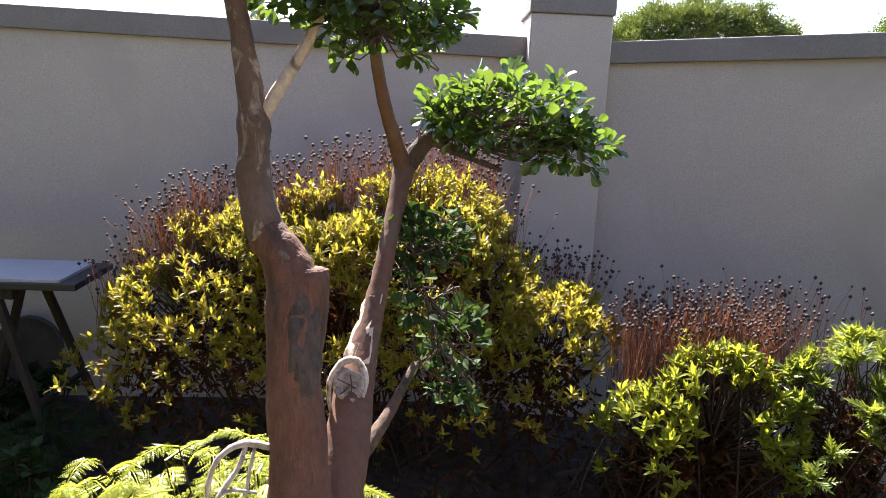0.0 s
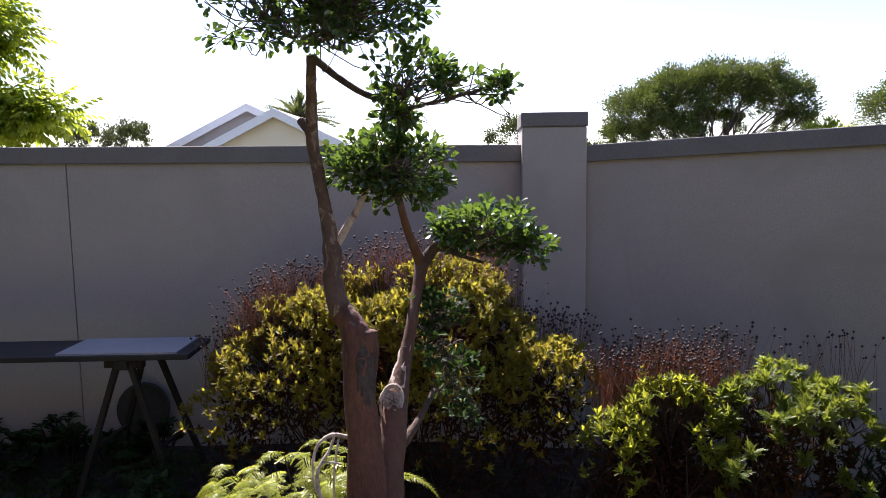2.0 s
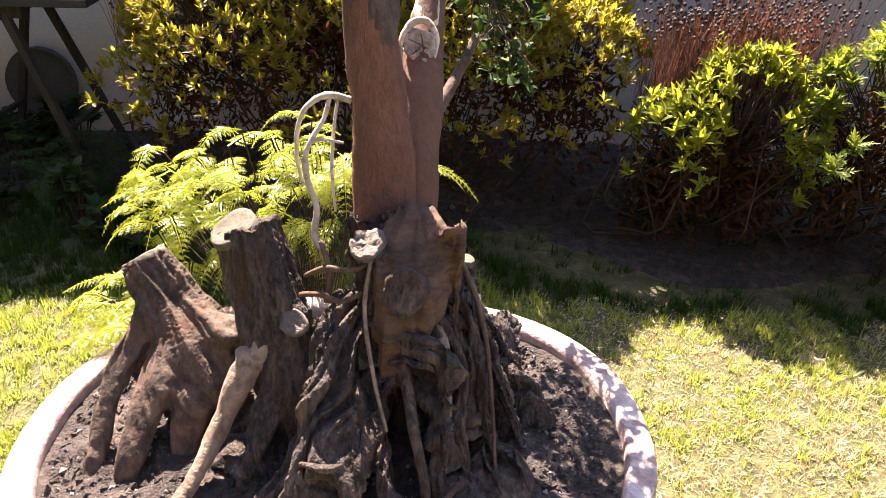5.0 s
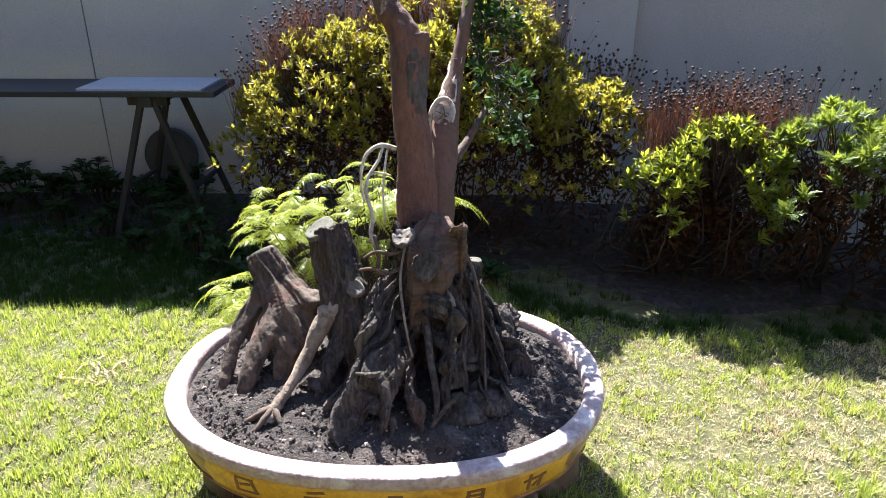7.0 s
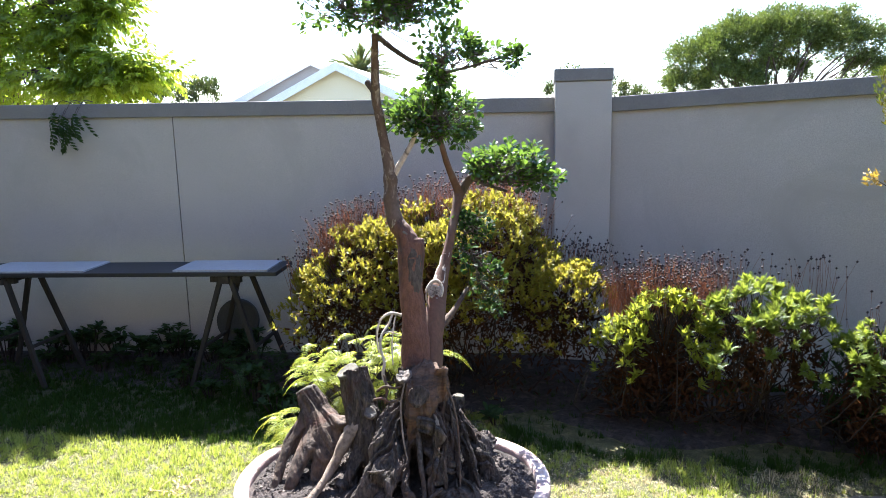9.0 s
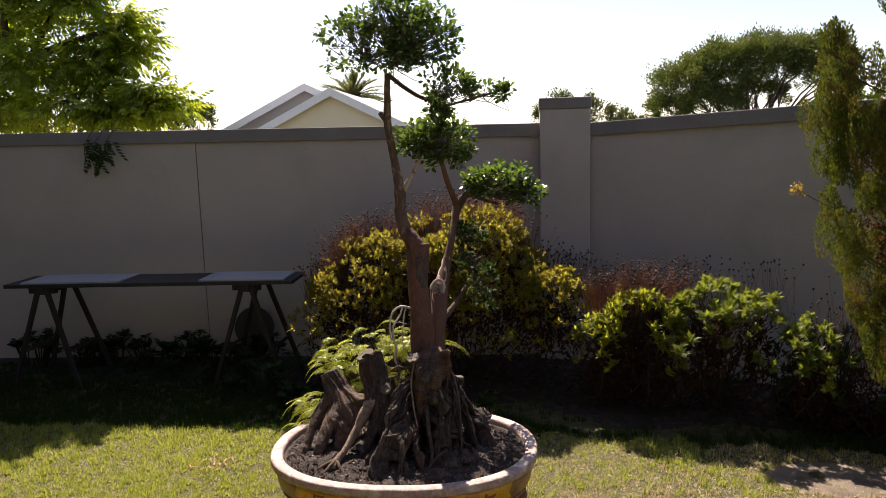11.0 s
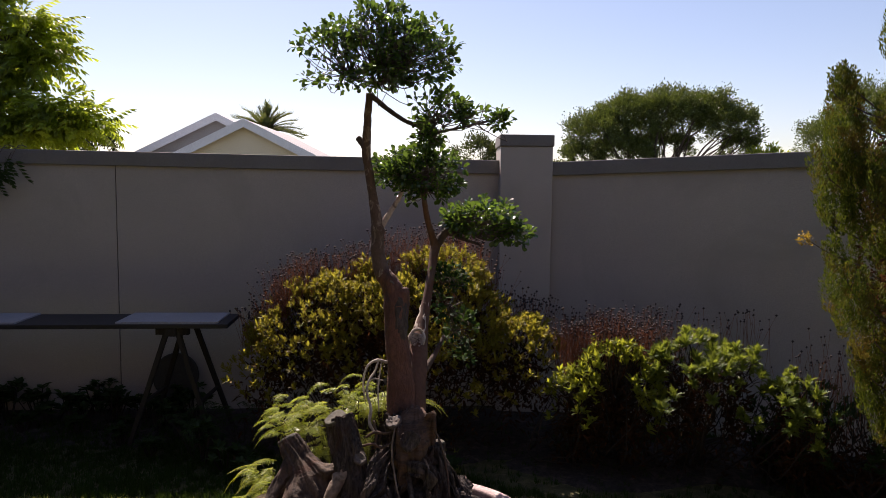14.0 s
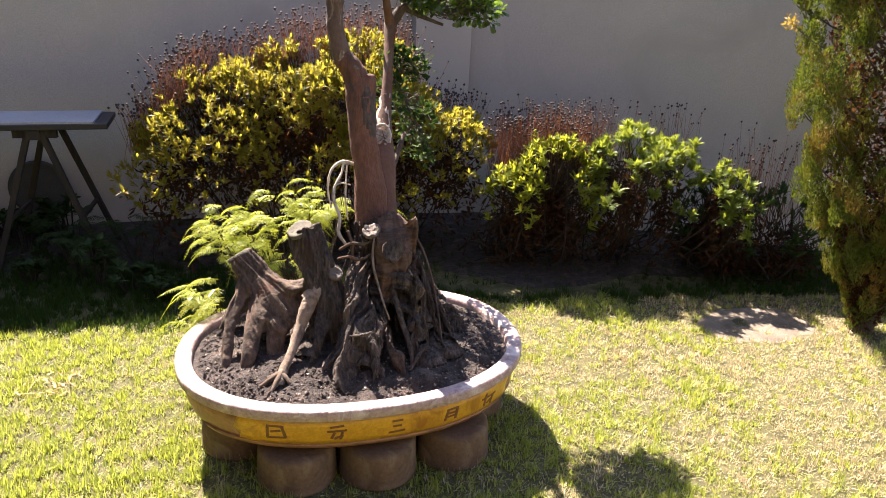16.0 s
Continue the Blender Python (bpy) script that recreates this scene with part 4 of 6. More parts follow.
def cypress(x, y):
    """A ragged conifer: dense upright tufts of fine sprays over the outside of a bulging column, with dark gaps between them."""
    r = np.random.default_rng(31)
    thing = empty("cypress", (x, y, 0), "ragged upright conifer with green and rust-brown sprays", "conifer")
    o = Vector((x, y, 0))
    wood = Builder().tube([o, o + Vector((0.02, 0, 1.2)), o + Vector((0.05, 0, 2.6))], [0.06, 0.045, 0.01], 8, 4, 0.1)
    levels, wide = [0.02, 0.20, 0.42, 0.63, 0.93, 1.27, 1.46, 2.1, 2.4, 2.95], [0.08, 0.14, 0.27, 0.42, 0.56, 0.68, 0.73, 0.76, 0.64, 0.12]
    tufts = []
    for attempt in range(9000):
        if len(tufts) == 250:
            break
        z, a = r.uniform(0.06, 2.72), r.uniform(0, 6.283)
        k = float(np.interp(z, levels, wide))
        if r.random() > 0.2 + k:
            continue
        k = k * (0.98 - 0.35 * r.random() ** 2) - 0.07
        c = Vector((k * math.cos(a), 0.8 * k * math.sin(a), z - 0.05))
        if (z > 1.98 and 0.40 < -c.x < 0.56) or noise.noise(c * 5.5 + Vector((3, 0, 0))) < -0.25:
            continue
        tufts.append((o + c, Vector((math.cos(a), math.sin(a), 0)), r.uniform(0.7, 1.35)))
    for dx, dz, k in ((-0.70, 2.12, 1.1), (-0.68, 2.24, 1.1), (-0.74, 2.02, 1.1), (-0.68, 2.36, 0.6), (-0.74, 1.92, 1.0), (-0.73, 2.30, 0.7), (-0.63, 2.12, 1.0), (-0.66, 2.02, 1.2), (-0.36, 2.42, 1.0), (-0.33, 2.58, 0.9), (-0.25, 2.72, 0.8), (-0.15, 2.80, 0.7)):
        tufts.append((o + Vector((dx, 0.02, dz - 0.06)), Vector((-0.5, 0, 0)), k))
    pos, aim, size = [], [], []
    for c, way, k in tufts:
        s = Vector((o.x, o.y, max(0.05, c.z - r.uniform(0.15, 0.35))))
        wood.tube([s, s.lerp(c, 0.65) + Vector((0, 0, -0.05)), c, c + Vector((0, 0, 0.09 * k))], [0.006, 0.005, 0.003, 0.0012], 4, 3, close=False)
        # sprays cling to a few upright flame-shaped spires
        for i in range(4):
            n = int(270 * k)
            u, t = r.random(n), r.uniform(0, 6.283, n)
            foot = np.array(c) + np.array([r.normal() * 0.035, r.normal() * 0.035, r.uniform(-0.10, 0.0)]) * k
            rad = 0.031 * k * np.sin(np.pi * (0.10 + 0.88 * u)) ** 0.7 * r.uniform(0.45, 1.1, n)
            rise = r.uniform(0.13, 0.22) * k
            lean = np.array(way) * 0.03 + r.normal(size=3) * 0.012
            pos.append(foot + np.stack([rad * np.cos(t), rad * np.sin(t), rise * u], 1) + u[:, None] * lean * [1, 1, 0])
            aim.append(np.stack([np.cos(t) * 0.55, np.sin(t) * 0.55, np.full(n, 1.0)], 1) + rows_of(n, r) * 0.35)
            size.append(r.uniform(0.011, 0.021, n))
    # bare grey twig tips and one rusty sprig standing clear of the rest
    for k in range(34):
        c = tufts[r.integers(0, len(tufts))][0]
        e = c + Vector((r.normal() * 0.03, r.normal() * 0.03, r.uniform(0.09, 0.15)))
        wood.tube([c, c.lerp(e, 0.6) + Vector((r.normal() * 0.01, r.normal() * 0.01, 0)), e], [0.0024, 0.0018, 0.0008], 3, 2, close=False)
    sprig = o + Vector((-0.84, 0.0, 1.58))
    wood.tube([o + Vector((-0.58, 0, 1.46)), o + Vector((-0.72, 0, 1.51)), sprig], [0.004, 0.003, 0.002], 4, 3, close=False)
    under("trunk", wood, BARK_DARK, thing)
    pos, aim, size = np.concatenate(pos), np.concatenate(aim), np.concatenate(size)
    v, f = spread_leaves(LEAF_SMALL, pos, frames_along(aim, rows_of(len(pos), r), r.uniform(0, 6.28, len(pos))), size)
    under("foliage", Builder().add(v, f), LEAF_CYPRESS, thing, "scale-leaf sprays, green mixed with rust brown", False)["kind"] = "stuff"
    n = 60
    v, f = spread_leaves(SPRAY, np.array(sprig) + r.normal(size=(n, 3)) * 0.018, frames_along(rows_of(n, r) + np.array([-0.3, 0, 0.3]), rows_of(n, r), r.uniform(0, 6.28, n)), r.uniform(0.018, 0.030, n))
    under("rusty_sprig", Builder().add(v, f), LEAF_RUST, thing, "rust-yellow withered sprig", False)["kind"] = "stuff"
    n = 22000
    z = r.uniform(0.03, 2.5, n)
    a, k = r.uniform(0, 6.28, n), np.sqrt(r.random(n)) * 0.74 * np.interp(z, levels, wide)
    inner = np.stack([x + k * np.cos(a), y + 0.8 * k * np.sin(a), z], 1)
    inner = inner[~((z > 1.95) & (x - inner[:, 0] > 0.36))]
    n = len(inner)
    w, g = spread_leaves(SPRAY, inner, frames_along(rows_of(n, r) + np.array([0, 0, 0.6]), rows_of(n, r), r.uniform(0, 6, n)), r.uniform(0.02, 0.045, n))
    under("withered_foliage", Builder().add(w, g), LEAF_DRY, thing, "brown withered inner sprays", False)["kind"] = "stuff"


cypress(2.70, 1.46)

# ---- bonsai pot on its supports ----
POT = pose(-0.104, 1.142, 0, 0, 0, 2.6)
A, B, E = 0.670, 0.498, 2.24


def oval(a, inset):
    c, s = math.cos(a), math.sin(a)
    k = (abs(c) ** E + abs(s) ** E) ** (-1 / E)
    return (A - inset) * k * c, (B - inset) * k * s


pot = empty("bonsai_pot", (-0.104, 1.142, 0.14), "large oval glazed bonsai pot with an ochre band", "pot")


def pot_ring(profile, sides=72):
    return Builder().lathe(profile, sides, POT, oval)


body = pot_ring([(0.30, 0.142), (0.125, 0.142), (0.10, 0.150), (0.06, 0.170), (0.042, 0.195), (0.030, 0.225), (0.022, 0.27), (0.018, 0.312), (0.060, 0.312), (0.075, 0.25), (0.12, 0.18), (0.30, 0.17)])
under("body", body, POT_BROWN, pot, "brown glazed oval bowl")
rim = pot_ring([(0.062, 0.300), (0.030, 0.304), (0.004, 0.310), (0.0, 0.316), (0.0, 0.343), (0.003, 0.349), (0.010, 0.352), (0.050, 0.351), (0.056, 0.347), (0.060, 0.335), (0.062, 0.300)])
under("rim", rim, RIM, pot, "broad weathered pinkish rim")


def band(a0, a1, inset0, z0, inset1, z1, steps, lift):
    b = Builder()
    verts = []
    for i in range(steps + 1):
        a = a0 + (a1 - a0) * i / steps
        for q, z in ((inset0, z0), (inset1, z1)):
            x, y = oval(a, q - lift)
            verts.append(POT @ Vector((x, y, z)))
    for i in range(steps + 1):
        a = a0 + (a1 - a0) * i / steps
        for q, z in ((inset0, z0), (inset1, z1)):
            x, y = oval(a, q + 0.004)
            verts.append(POT @ Vector((x, y, z)))
    k = 2 * (steps + 1)
    faces = [(2 * i, 2 * i + 2, 2 * i + 3, 2 * i + 1) for i in range(steps)]
    faces += [(2 * i + 1, 2 * i + 3, k + 2 * i + 3, k + 2 * i + 1) for i in range(steps)] + [(2 * i, k + 2 * i, k + 2 * i + 2, 2 * i + 2) for i in range(steps)]
    return b.add(verts, faces)


def wall_inset(z):
    """How far the bowl's outer side stands in from the rim at a height."""
    return float(np.interp(z, [0.150, 0.170, 0.195, 0.225, 0.27, 0.312], [0.10, 0.06, 0.042, 0.030, 0.022, 0.018]))


yellow = Builder()
STEPS, LEVELS = 44, 5
verts = []
for lift in (0.005, -0.004):
    for k in range(LEVELS):
        z = 0.206 + 0.098 * k / (LEVELS - 1)
        for i in range(STEPS + 1):
            a = radians(-133 + 95 * i / STEPS + 1.2 * math.sin(k * 2.1) * (1 if i in (0, STEPS) else 0))
            verts.append(POT @ Vector((*oval(a, wall_inset(z) - lift), z)))
row = STEPS + 1
faces = [(k * row + i, k * row + i + 1, (k + 1) * row + i + 1, (k + 1) * row + i) for k in range(LEVELS - 1) for i in range(STEPS)]
back = LEVELS * row
faces += [((LEVELS - 1) * row + i, (LEVELS - 1) * row + i + 1, back + (LEVELS - 1) * row + i + 1, back + (LEVELS - 1) * row + i) for i in range(STEPS)]
faces += [(i, back + i, back + i + 1, i + 1) for i in range(STEPS)]
faces += [(k * row, (k + 1) * row, back + (k + 1) * row, back + k * row) for k in range(LEVELS - 1)]
faces += [(k * row + STEPS, back + k * row + STEPS, back + (k + 1) * row + STEPS, (k + 1) * row + STEPS) for k in range(LEVELS - 1)]
yellow.add(verts, faces)
under("band", yellow, POT_YELLOW, pot, "ochre glazed band")
lip = band(radians(-150), radians(-20), wall_inset(0.182), 0.180, wall_inset(0.2), 0.203, 50, 0.007)
under("ridge", lip, POT_BROWN, pot, "reddish brown ridge under the band")
# brushed marks on the band, as plain strokes: across, height, length, tilt
MARKS = {-120: [(0, 0.03, 0.05, 0), (-0.024, 0.0, 0.05, 86), (0.024, 0.002, 0.05, -80), (0, 0.008, 0.03, 15), (0, -0.022, 0.055, 4)],
         -102: [(0, 0.028, 0.04, 8), (0, 0.008, 0.055, 3), (-0.012, -0.012, 0.03, 70), (0.012, -0.014, 0.035, 80), (0.004, -0.02, 0.03, 30)],
         -84: [(0, 0.026, 0.032, 3), (0, 0.002, 0.026, 2), (0, -0.024, 0.05, 4)],
         -66: [(-0.016, 0, 0.055, 82), (0.018, 0, 0.055, 88), (0, 0.024, 0.036, 3), (0, 0.006, 0.03, 3), (0, -0.01, 0.03, 3)],
         -50: [(-0.016, 0, 0.06, 88), (-0.016, 0.01, 0.034, 8), (0.014, 0.012, 0.034, 10), (0.016, -0.01, 0.04, 84), (0.004, -0.012, 0.026, 40)]}
for deg, strokes in MARKS.items():
    b = Builder()
    for across, up, length, tilt in strokes:
        ring = []
        for sx, sy in ((-1, -1), (1, -1), (1, 1), (-1, 1)):
            u, w = sx * length / 2, sy * 0.0042
            du = across + u * math.cos(radians(tilt)) - w * math.sin(radians(tilt))
            z = 0.256 + 0.95 * (up + u * math.sin(radians(tilt)) + w * math.cos(radians(tilt)))
            a = radians(deg) + du / 0.55
            ring.append((a, z))
        verts = [POT @ Vector((*oval(a, wall_inset(z) - 0.0068), z)) for a, z in ring] + [POT @ Vector((*oval(a, wall_inset(z) - 0.003), z)) for a, z in ring]
        b.add(verts, [(0, 1, 2, 3), (0, 4, 5, 1), (1, 5, 6, 2), (2, 6, 7, 3), (3, 7, 4, 0)])
    under("painted_mark", b, INK, pot, "dark brown brushed mark", False)

# soil in the pot
b = Builder()
rings, sides = 40, 150
verts = [tuple(POT @ Vector((0, 0, 0.375)))]
for i in range(1, rings + 1):
    for j in range(sides):
        a = 2 * math.pi * j / sides
        k = i / rings
        x, y = oval(a, 0.062)
        p = POT @ Vector((x * k, y * k, 0))
        z = 0.322 + 0.055 * (1 - k ** 2) + (0.020 * noise.noise(p * 9) + 0.013 * noise.noise(p * 24) + 0.009 * noise.noise(p * 60)) * (1 if i < rings else 0.2)
        verts.append((p.x, p.y, z))
b.add(verts, [(0, 1 + j, 1 + (j + 1) % sides) for j in range(sides)] + [(1 + i * sides + j, 1 + (i + 1) * sides + j, 1 + (i + 1) * sides + (j + 1) % sides, 1 + i * sides + (j + 1) % sides) for i in range(rings - 1) for j in range(sides)])
soil = tagged(part("potting_soil", b, SOIL), "dark crumbly soil filling the bonsai pot", "soil")
r = np.random.default_rng(55)
crumbs = Builder()
for i in range(5200):
    a, k = r.uniform(0, 6.28), math.sqrt(r.random()) * 0.97
    x, y = oval(a, 0.066)
    p = POT @ Vector((x * k, y * k, 0))
    z = 0.322 + 0.055 * (1 - k ** 2) + 0.016 * noise.noise(p * 9) + 0.010 * noise.noise(p * 24)
    q = 0.0025 + 0.012 * r.random() ** 3
    m = Matrix.Translation((p.x, p.y, z)) @ Euler(r.uniform(0, 6, 3)).to_matrix().to_4x4()
    crumbs.add([m @ (Vector(c) * q * r.uniform(0.6, 1.2)) for c in ((1, 0, 0), (0, 1, 0), (-1, 0, 0), (0, -1, 0), (0, 0, 1), (0, 0, -1))], [(0, 1, 4), (1, 2, 4), (2, 3, 4), (3, 0, 4), (1, 0, 5), (2, 1, 5), (3, 2, 5), (0, 3, 5)])
ob = under("loose_soil", crumbs, SOIL, soil, "loose soil crumbs", False)
ob["kind"] = "stuff"
grit = Builder()
for i in range(1300):
    a, k = r.uniform(0, 6.28), math.sqrt(r.uniform(0.15, 1)) * 0.97
    x, y = oval(a, 0.066)
    p = POT @ Vector((x * k, y * k, 0))
    z = 0.324 + 0.055 * (1 - k ** 2) + 0.016 * noise.noise(p * 9) + 0.010 * noise.noise(p * 24)
    q = 0.0018 + 0.006 * r.random() ** 4
    m = Matrix.Translation((p.x, p.y, z)) @ Euler(r.uniform(0, 6, 3)).to_matrix().to_4x4()
    grit.add([m @ (Vector(c) * q * r.uniform(0.5, 1.4)) for c in ((1, 0, 0), (0, 1, 0), (-1, 0, 0), (0, -1, 0), (0, 0, 1), (0, 0, -1))], [(0, 1, 4), (1, 2, 4), (2, 3, 4), (3, 0, 4), (1, 0, 5), (2, 1, 5), (3, 2, 5), (0, 3, 5)])
under("grit", grit, GRIT, soil, "pale grit and bark chips", False)["kind"] = "stuff"

# upturned clay pots under the bonsai pot


def clay_support():
    thing = empty("clay_pot", (0, 0, 0), "upturned old clay flowerpot carrying the bonsai pot", "flowerpot", "clay pots under the bonsai pot")
    b = Builder().lathe([(0.138, 0.0), (0.1425, 0.005), (0.1425, 0.012), (0.140, 0.035), (0.138, 0.08), (0.136, 0.122), (0.130, 0.136), (0.118, 0.1405), (0.10, 0.1415), (0.0, 0.1415)], 36)
    part("body", b, CLAY, thing)
    return thing


first = clay_support()
PLACES = [(-0.350, 0.808), (-0.060, 0.790), (0.232, 0.845), (-0.555, 1.05), (0.375, 1.13), (-0.41, 1.37), (-0.11, 1.43), (0.18, 1.40), (-0.07, 1.13)]
first.matrix_basis = pose(*PLACES[0], 0.0)
for i, (x, y) in enumerate(PLACES[1:]):
    copy_thing(first, pose(x, y, 0.0, 0, 0, 37 * i))

# ---- bonsai tree ----
bonsai = empty("bonsai_tree", (-0.05, 1.18, 0.36), "old multi-stemmed bonsai tree with cut stumps and leaf pads", "bonsai")


def gnarl(b, grooves, lumps, fine, seed, axis, freq, cavity):
    """Presses long fibrous grooves into a bark skin, running down and outwards from an axis (x, y, lean x, lean y)."""
    me = bpy.data.meshes.new("skin")
    me.from_pydata(b.v, [], b.f)
    me.update()
    for i, (p, n) in enumerate(zip(b.v, me.vertex_normals)):
        q = Vector(p)
        dx, dy = q.x - axis[0] - axis[2] * (q.z - 0.4), q.y - axis[1] - axis[3] * (q.z - 0.4)
        t = math.atan2(dy, dx)
        bend = 0.16 * noise.noise(q * 7 + Vector((seed, 0, 0)))
        w = Vector((freq * math.cos(t + bend) + seed, freq * math.sin(t + bend), q.z * 2.6))
        n1, n2 = abs(noise.noise(w)), abs(noise.noise(w * 2.6 + Vector((5, 0, 2))))
        h = -grooves * max(0.0, 1 - 5 * n1) - 0.55 * grooves * max(0.0, 1 - 4 * n2)
        h += 0.35 * grooves * noise.noise(w * 5) + lumps * noise.noise(q * 13 + Vector((seed, 3, 0))) + fine * (noise.noise(Vector((q.x * 80, q.y * 80, q.z * 30))) + 0.6 * noise.noise(Vector((q.x * 190, q.y * 190, q.z * 120))))
        h -= cavity * max(0.0, noise.noise(Vector((w.x * 0.45 + 9, w.y * 0.45, q.z * 5))) - 0.2)
        b.v[i] = tuple(q + n.vector * h)
    bpy.data.meshes.remove(me)
    return b


def fused(name, tubes, voxel, grooves, lumps, fine, seed, axis, freq, cavity, material, label):
    """Grows tubes together into one closed bark skin and works grooves into it."""
    b = Builder()
    for k, (pts, rad) in enumerate(tubes):
        b.tube(pts, rad, 20, 6, 0.10, 3, 0.12, seed + k)
    raw = new("raw", b.mesh("raw", material))
    remesh = raw.modifiers.new("remesh", "REMESH")
    remesh.mode, remesh.voxel_size = "VOXEL", voxel
    smooth = raw.modifiers.new("smooth", "SMOOTH")
    smooth.factor, smooth.iterations = 0.5, 2
    bpy.context.view_layer.update()
    me = raw.evaluated_get(bpy.context.evaluated_depsgraph_get()).to_mesh()
    skin = Builder().add([tuple(v.co) for v in me.vertices], [tuple(p.vertices) for p in me.polygons])
    bpy.data.objects.remove(raw)
    return under(name, gnarl(skin, grooves, lumps, fine, seed, axis, freq, cavity), material, bonsai, label)


BASE = [([(0.03, 1.24, 0.30), (0.03, 1.23, 0.50), (0.022, 1.26, 0.66), (0.0, 1.29, 0.80)], [0.15, 0.12, 0.10, 0.085]),
        ([(0.03, 1.23, 0.78), (0.03, 1.16, 0.71), (0.02, 1.10, 0.62), (0.0, 1.04, 0.52)], [0.065, 0.074, 0.052, 0.03]),
        ([(-0.01, 1.23, 0.66), (-0.032, 1.165, 0.75), (-0.042, 1.145, 0.798)], [0.056, 0.046, 0.036]),
        ([(0.055, 1.23, 0.66), (0.072, 1.20, 0.75), (0.08, 1.19, 0.806)], [0.06, 0.05, 0.044]),
        ([(0.11, 1.33, 0.50), (0.148, 1.375, 0.57), (0.158, 1.392, 0.620)], [0.045, 0.038, 0.031]),
        ([(-0.06, 1.18, 0.64), (-0.10, 1.05, 0.56), (-0.13, 0.93, 0.46), (-0.17, 0.845, 0.36), (-0.19, 0.80, 0.31)], [0.062, 0.062, 0.056, 0.045, 0.035]),
        ([(-0.05, 1.10, 0.60), (-0.06, 0.97, 0.50), (-0.07, 0.875, 0.40), (-0.045, 0.815, 0.31)], [0.05, 0.046, 0.036, 0.028]),
        ([(-0.03, 1.10, 0.60), (0.0, 0.95, 0.47), (0.022, 0.865, 0.38), (0.03, 0.81, 0.31)], [0.03, 0.028, 0.022, 0.020]),
        ([(-0.10, 1.02, 0.52), (-0.17, 0.96, 0.43), (-0.24, 0.92, 0.36), (-0.27, 0.90, 0.31)], [0.03, 0.03, 0.026, 0.018]),
        ([(0.07, 1.12, 0.68), (0.085, 1.03, 0.56), (0.10, 0.95, 0.44), (0.11, 0.895, 0.31)], [0.028, 0.027, 0.025, 0.022]),
        ([(0.10, 1.14, 0.69), (0.125, 1.06, 0.56), (0.145, 0.99, 0.43), (0.16, 0.935, 0.31)], [0.030, 0.029, 0.027, 0.022]),
        ([(0.12, 1.18, 0.68), (0.16, 1.11, 0.55), (0.19, 1.04, 0.43), (0.212, 0.985, 0.31)], [0.030, 0.030, 0.026, 0.022]),
        ([(0.13, 1.24, 0.66), (0.19, 1.18, 0.53), (0.24, 1.12, 0.42), (0.27, 1.07, 0.31)], [0.030, 0.030, 0.026, 0.022]),
        ([(0.13, 1.30, 0.60), (0.22, 1.26, 0.48), (0.29, 1.20, 0.40), (0.335, 1.16, 0.33)], [0.04, 0.042, 0.046, 0.03]),
        ([(0.10, 1.36, 0.56), (0.22, 1.40, 0.43), (0.30, 1.41, 0.32)], [0.04, 0.032, 0.022]),
        ([(-0.02, 1.42, 0.56), (-0.06, 1.50, 0.43), (-0.10, 1.54, 0.32)], [0.04, 0.032, 0.022]),
        ([(-0.10, 1.14, 0.54), (-0.20, 1.10, 0.46), (-0.27, 1.06, 0.37), (-0.29, 1.03, 0.31)], [0.06, 0.055, 0.04, 0.03])]
fused("root_mass", BASE, 0.0052, 0.027, 0.010, 0.004, 0.0, (0.03, 1.27, 0.0, 0.0), 7.5, 0.21, BARK_GREY, "weathered grey-brown fluted root mass")
BURL = [([(0.035, 1.25, 0.80), (0.035, 1.175, 0.768), (0.032, 1.125, 0.70), (0.015, 1.09, 0.62), (-0.005, 1.065, 0.54)], [0.05, 0.074, 0.076, 0.056, 0.026]),
        ([(0.095, 1.20, 0.58), (0.105, 1.175, 0.70), (0.108, 1.170, 0.80), (0.106, 1.172, 0.815)], [0.03, 0.042, 0.042, 0.036])]
fused("burl", BURL, 0.0048, 0.009, 0.010, 0.0016, 9.0, (0.04, 1.20, 0.0, 0.25), 3.0, 0.03, BARK_BURL, "rounded brown burl swelling below the stems")
under("root", Builder().tube([(0.085, 1.105, 0.67), (0.10, 1.07, 0.62), (0.108, 1.03, 0.55), (0.118, 0.985, 0.47)], [0.010, 0.014, 0.011, 0.006], 9, 6, 0.3), WOOD_TAN, bonsai, "torn orange-brown root strip")
STUMP_MID = [([(-0.180, 1.13, 0.32), (-0.190, 1.125, 0.45), (-0.210, 1.14, 0.58), (-0.245, 1.18, 0.68), (-0.284, 1.226, 0.792)], [0.10, 0.086, 0.072, 0.072, 0.068]),
             ([(-0.192, 1.17, 0.61), (-0.183, 1.12, 0.645), (-0.182, 1.104, 0.656)], [0.034, 0.027, 0.021]),
             ([(-0.220, 1.10, 0.50), (-0.260, 1.01, 0.41), (-0.280, 0.96, 0.32)], [0.036, 0.03, 0.022]),
             ([(-0.150, 1.10, 0.50), (-0.140, 1.02, 0.43), (-0.150, 0.97, 0.36)], [0.036, 0.03, 0.022])]
fused("stump", STUMP_MID, 0.005, 0.008, 0.006, 0.0014, 4.0, (-0.15, 1.12, -0.25, 0.22), 3.6, 0.03, BARK_GREY, "tall sawn-off stump with rough dark bark")
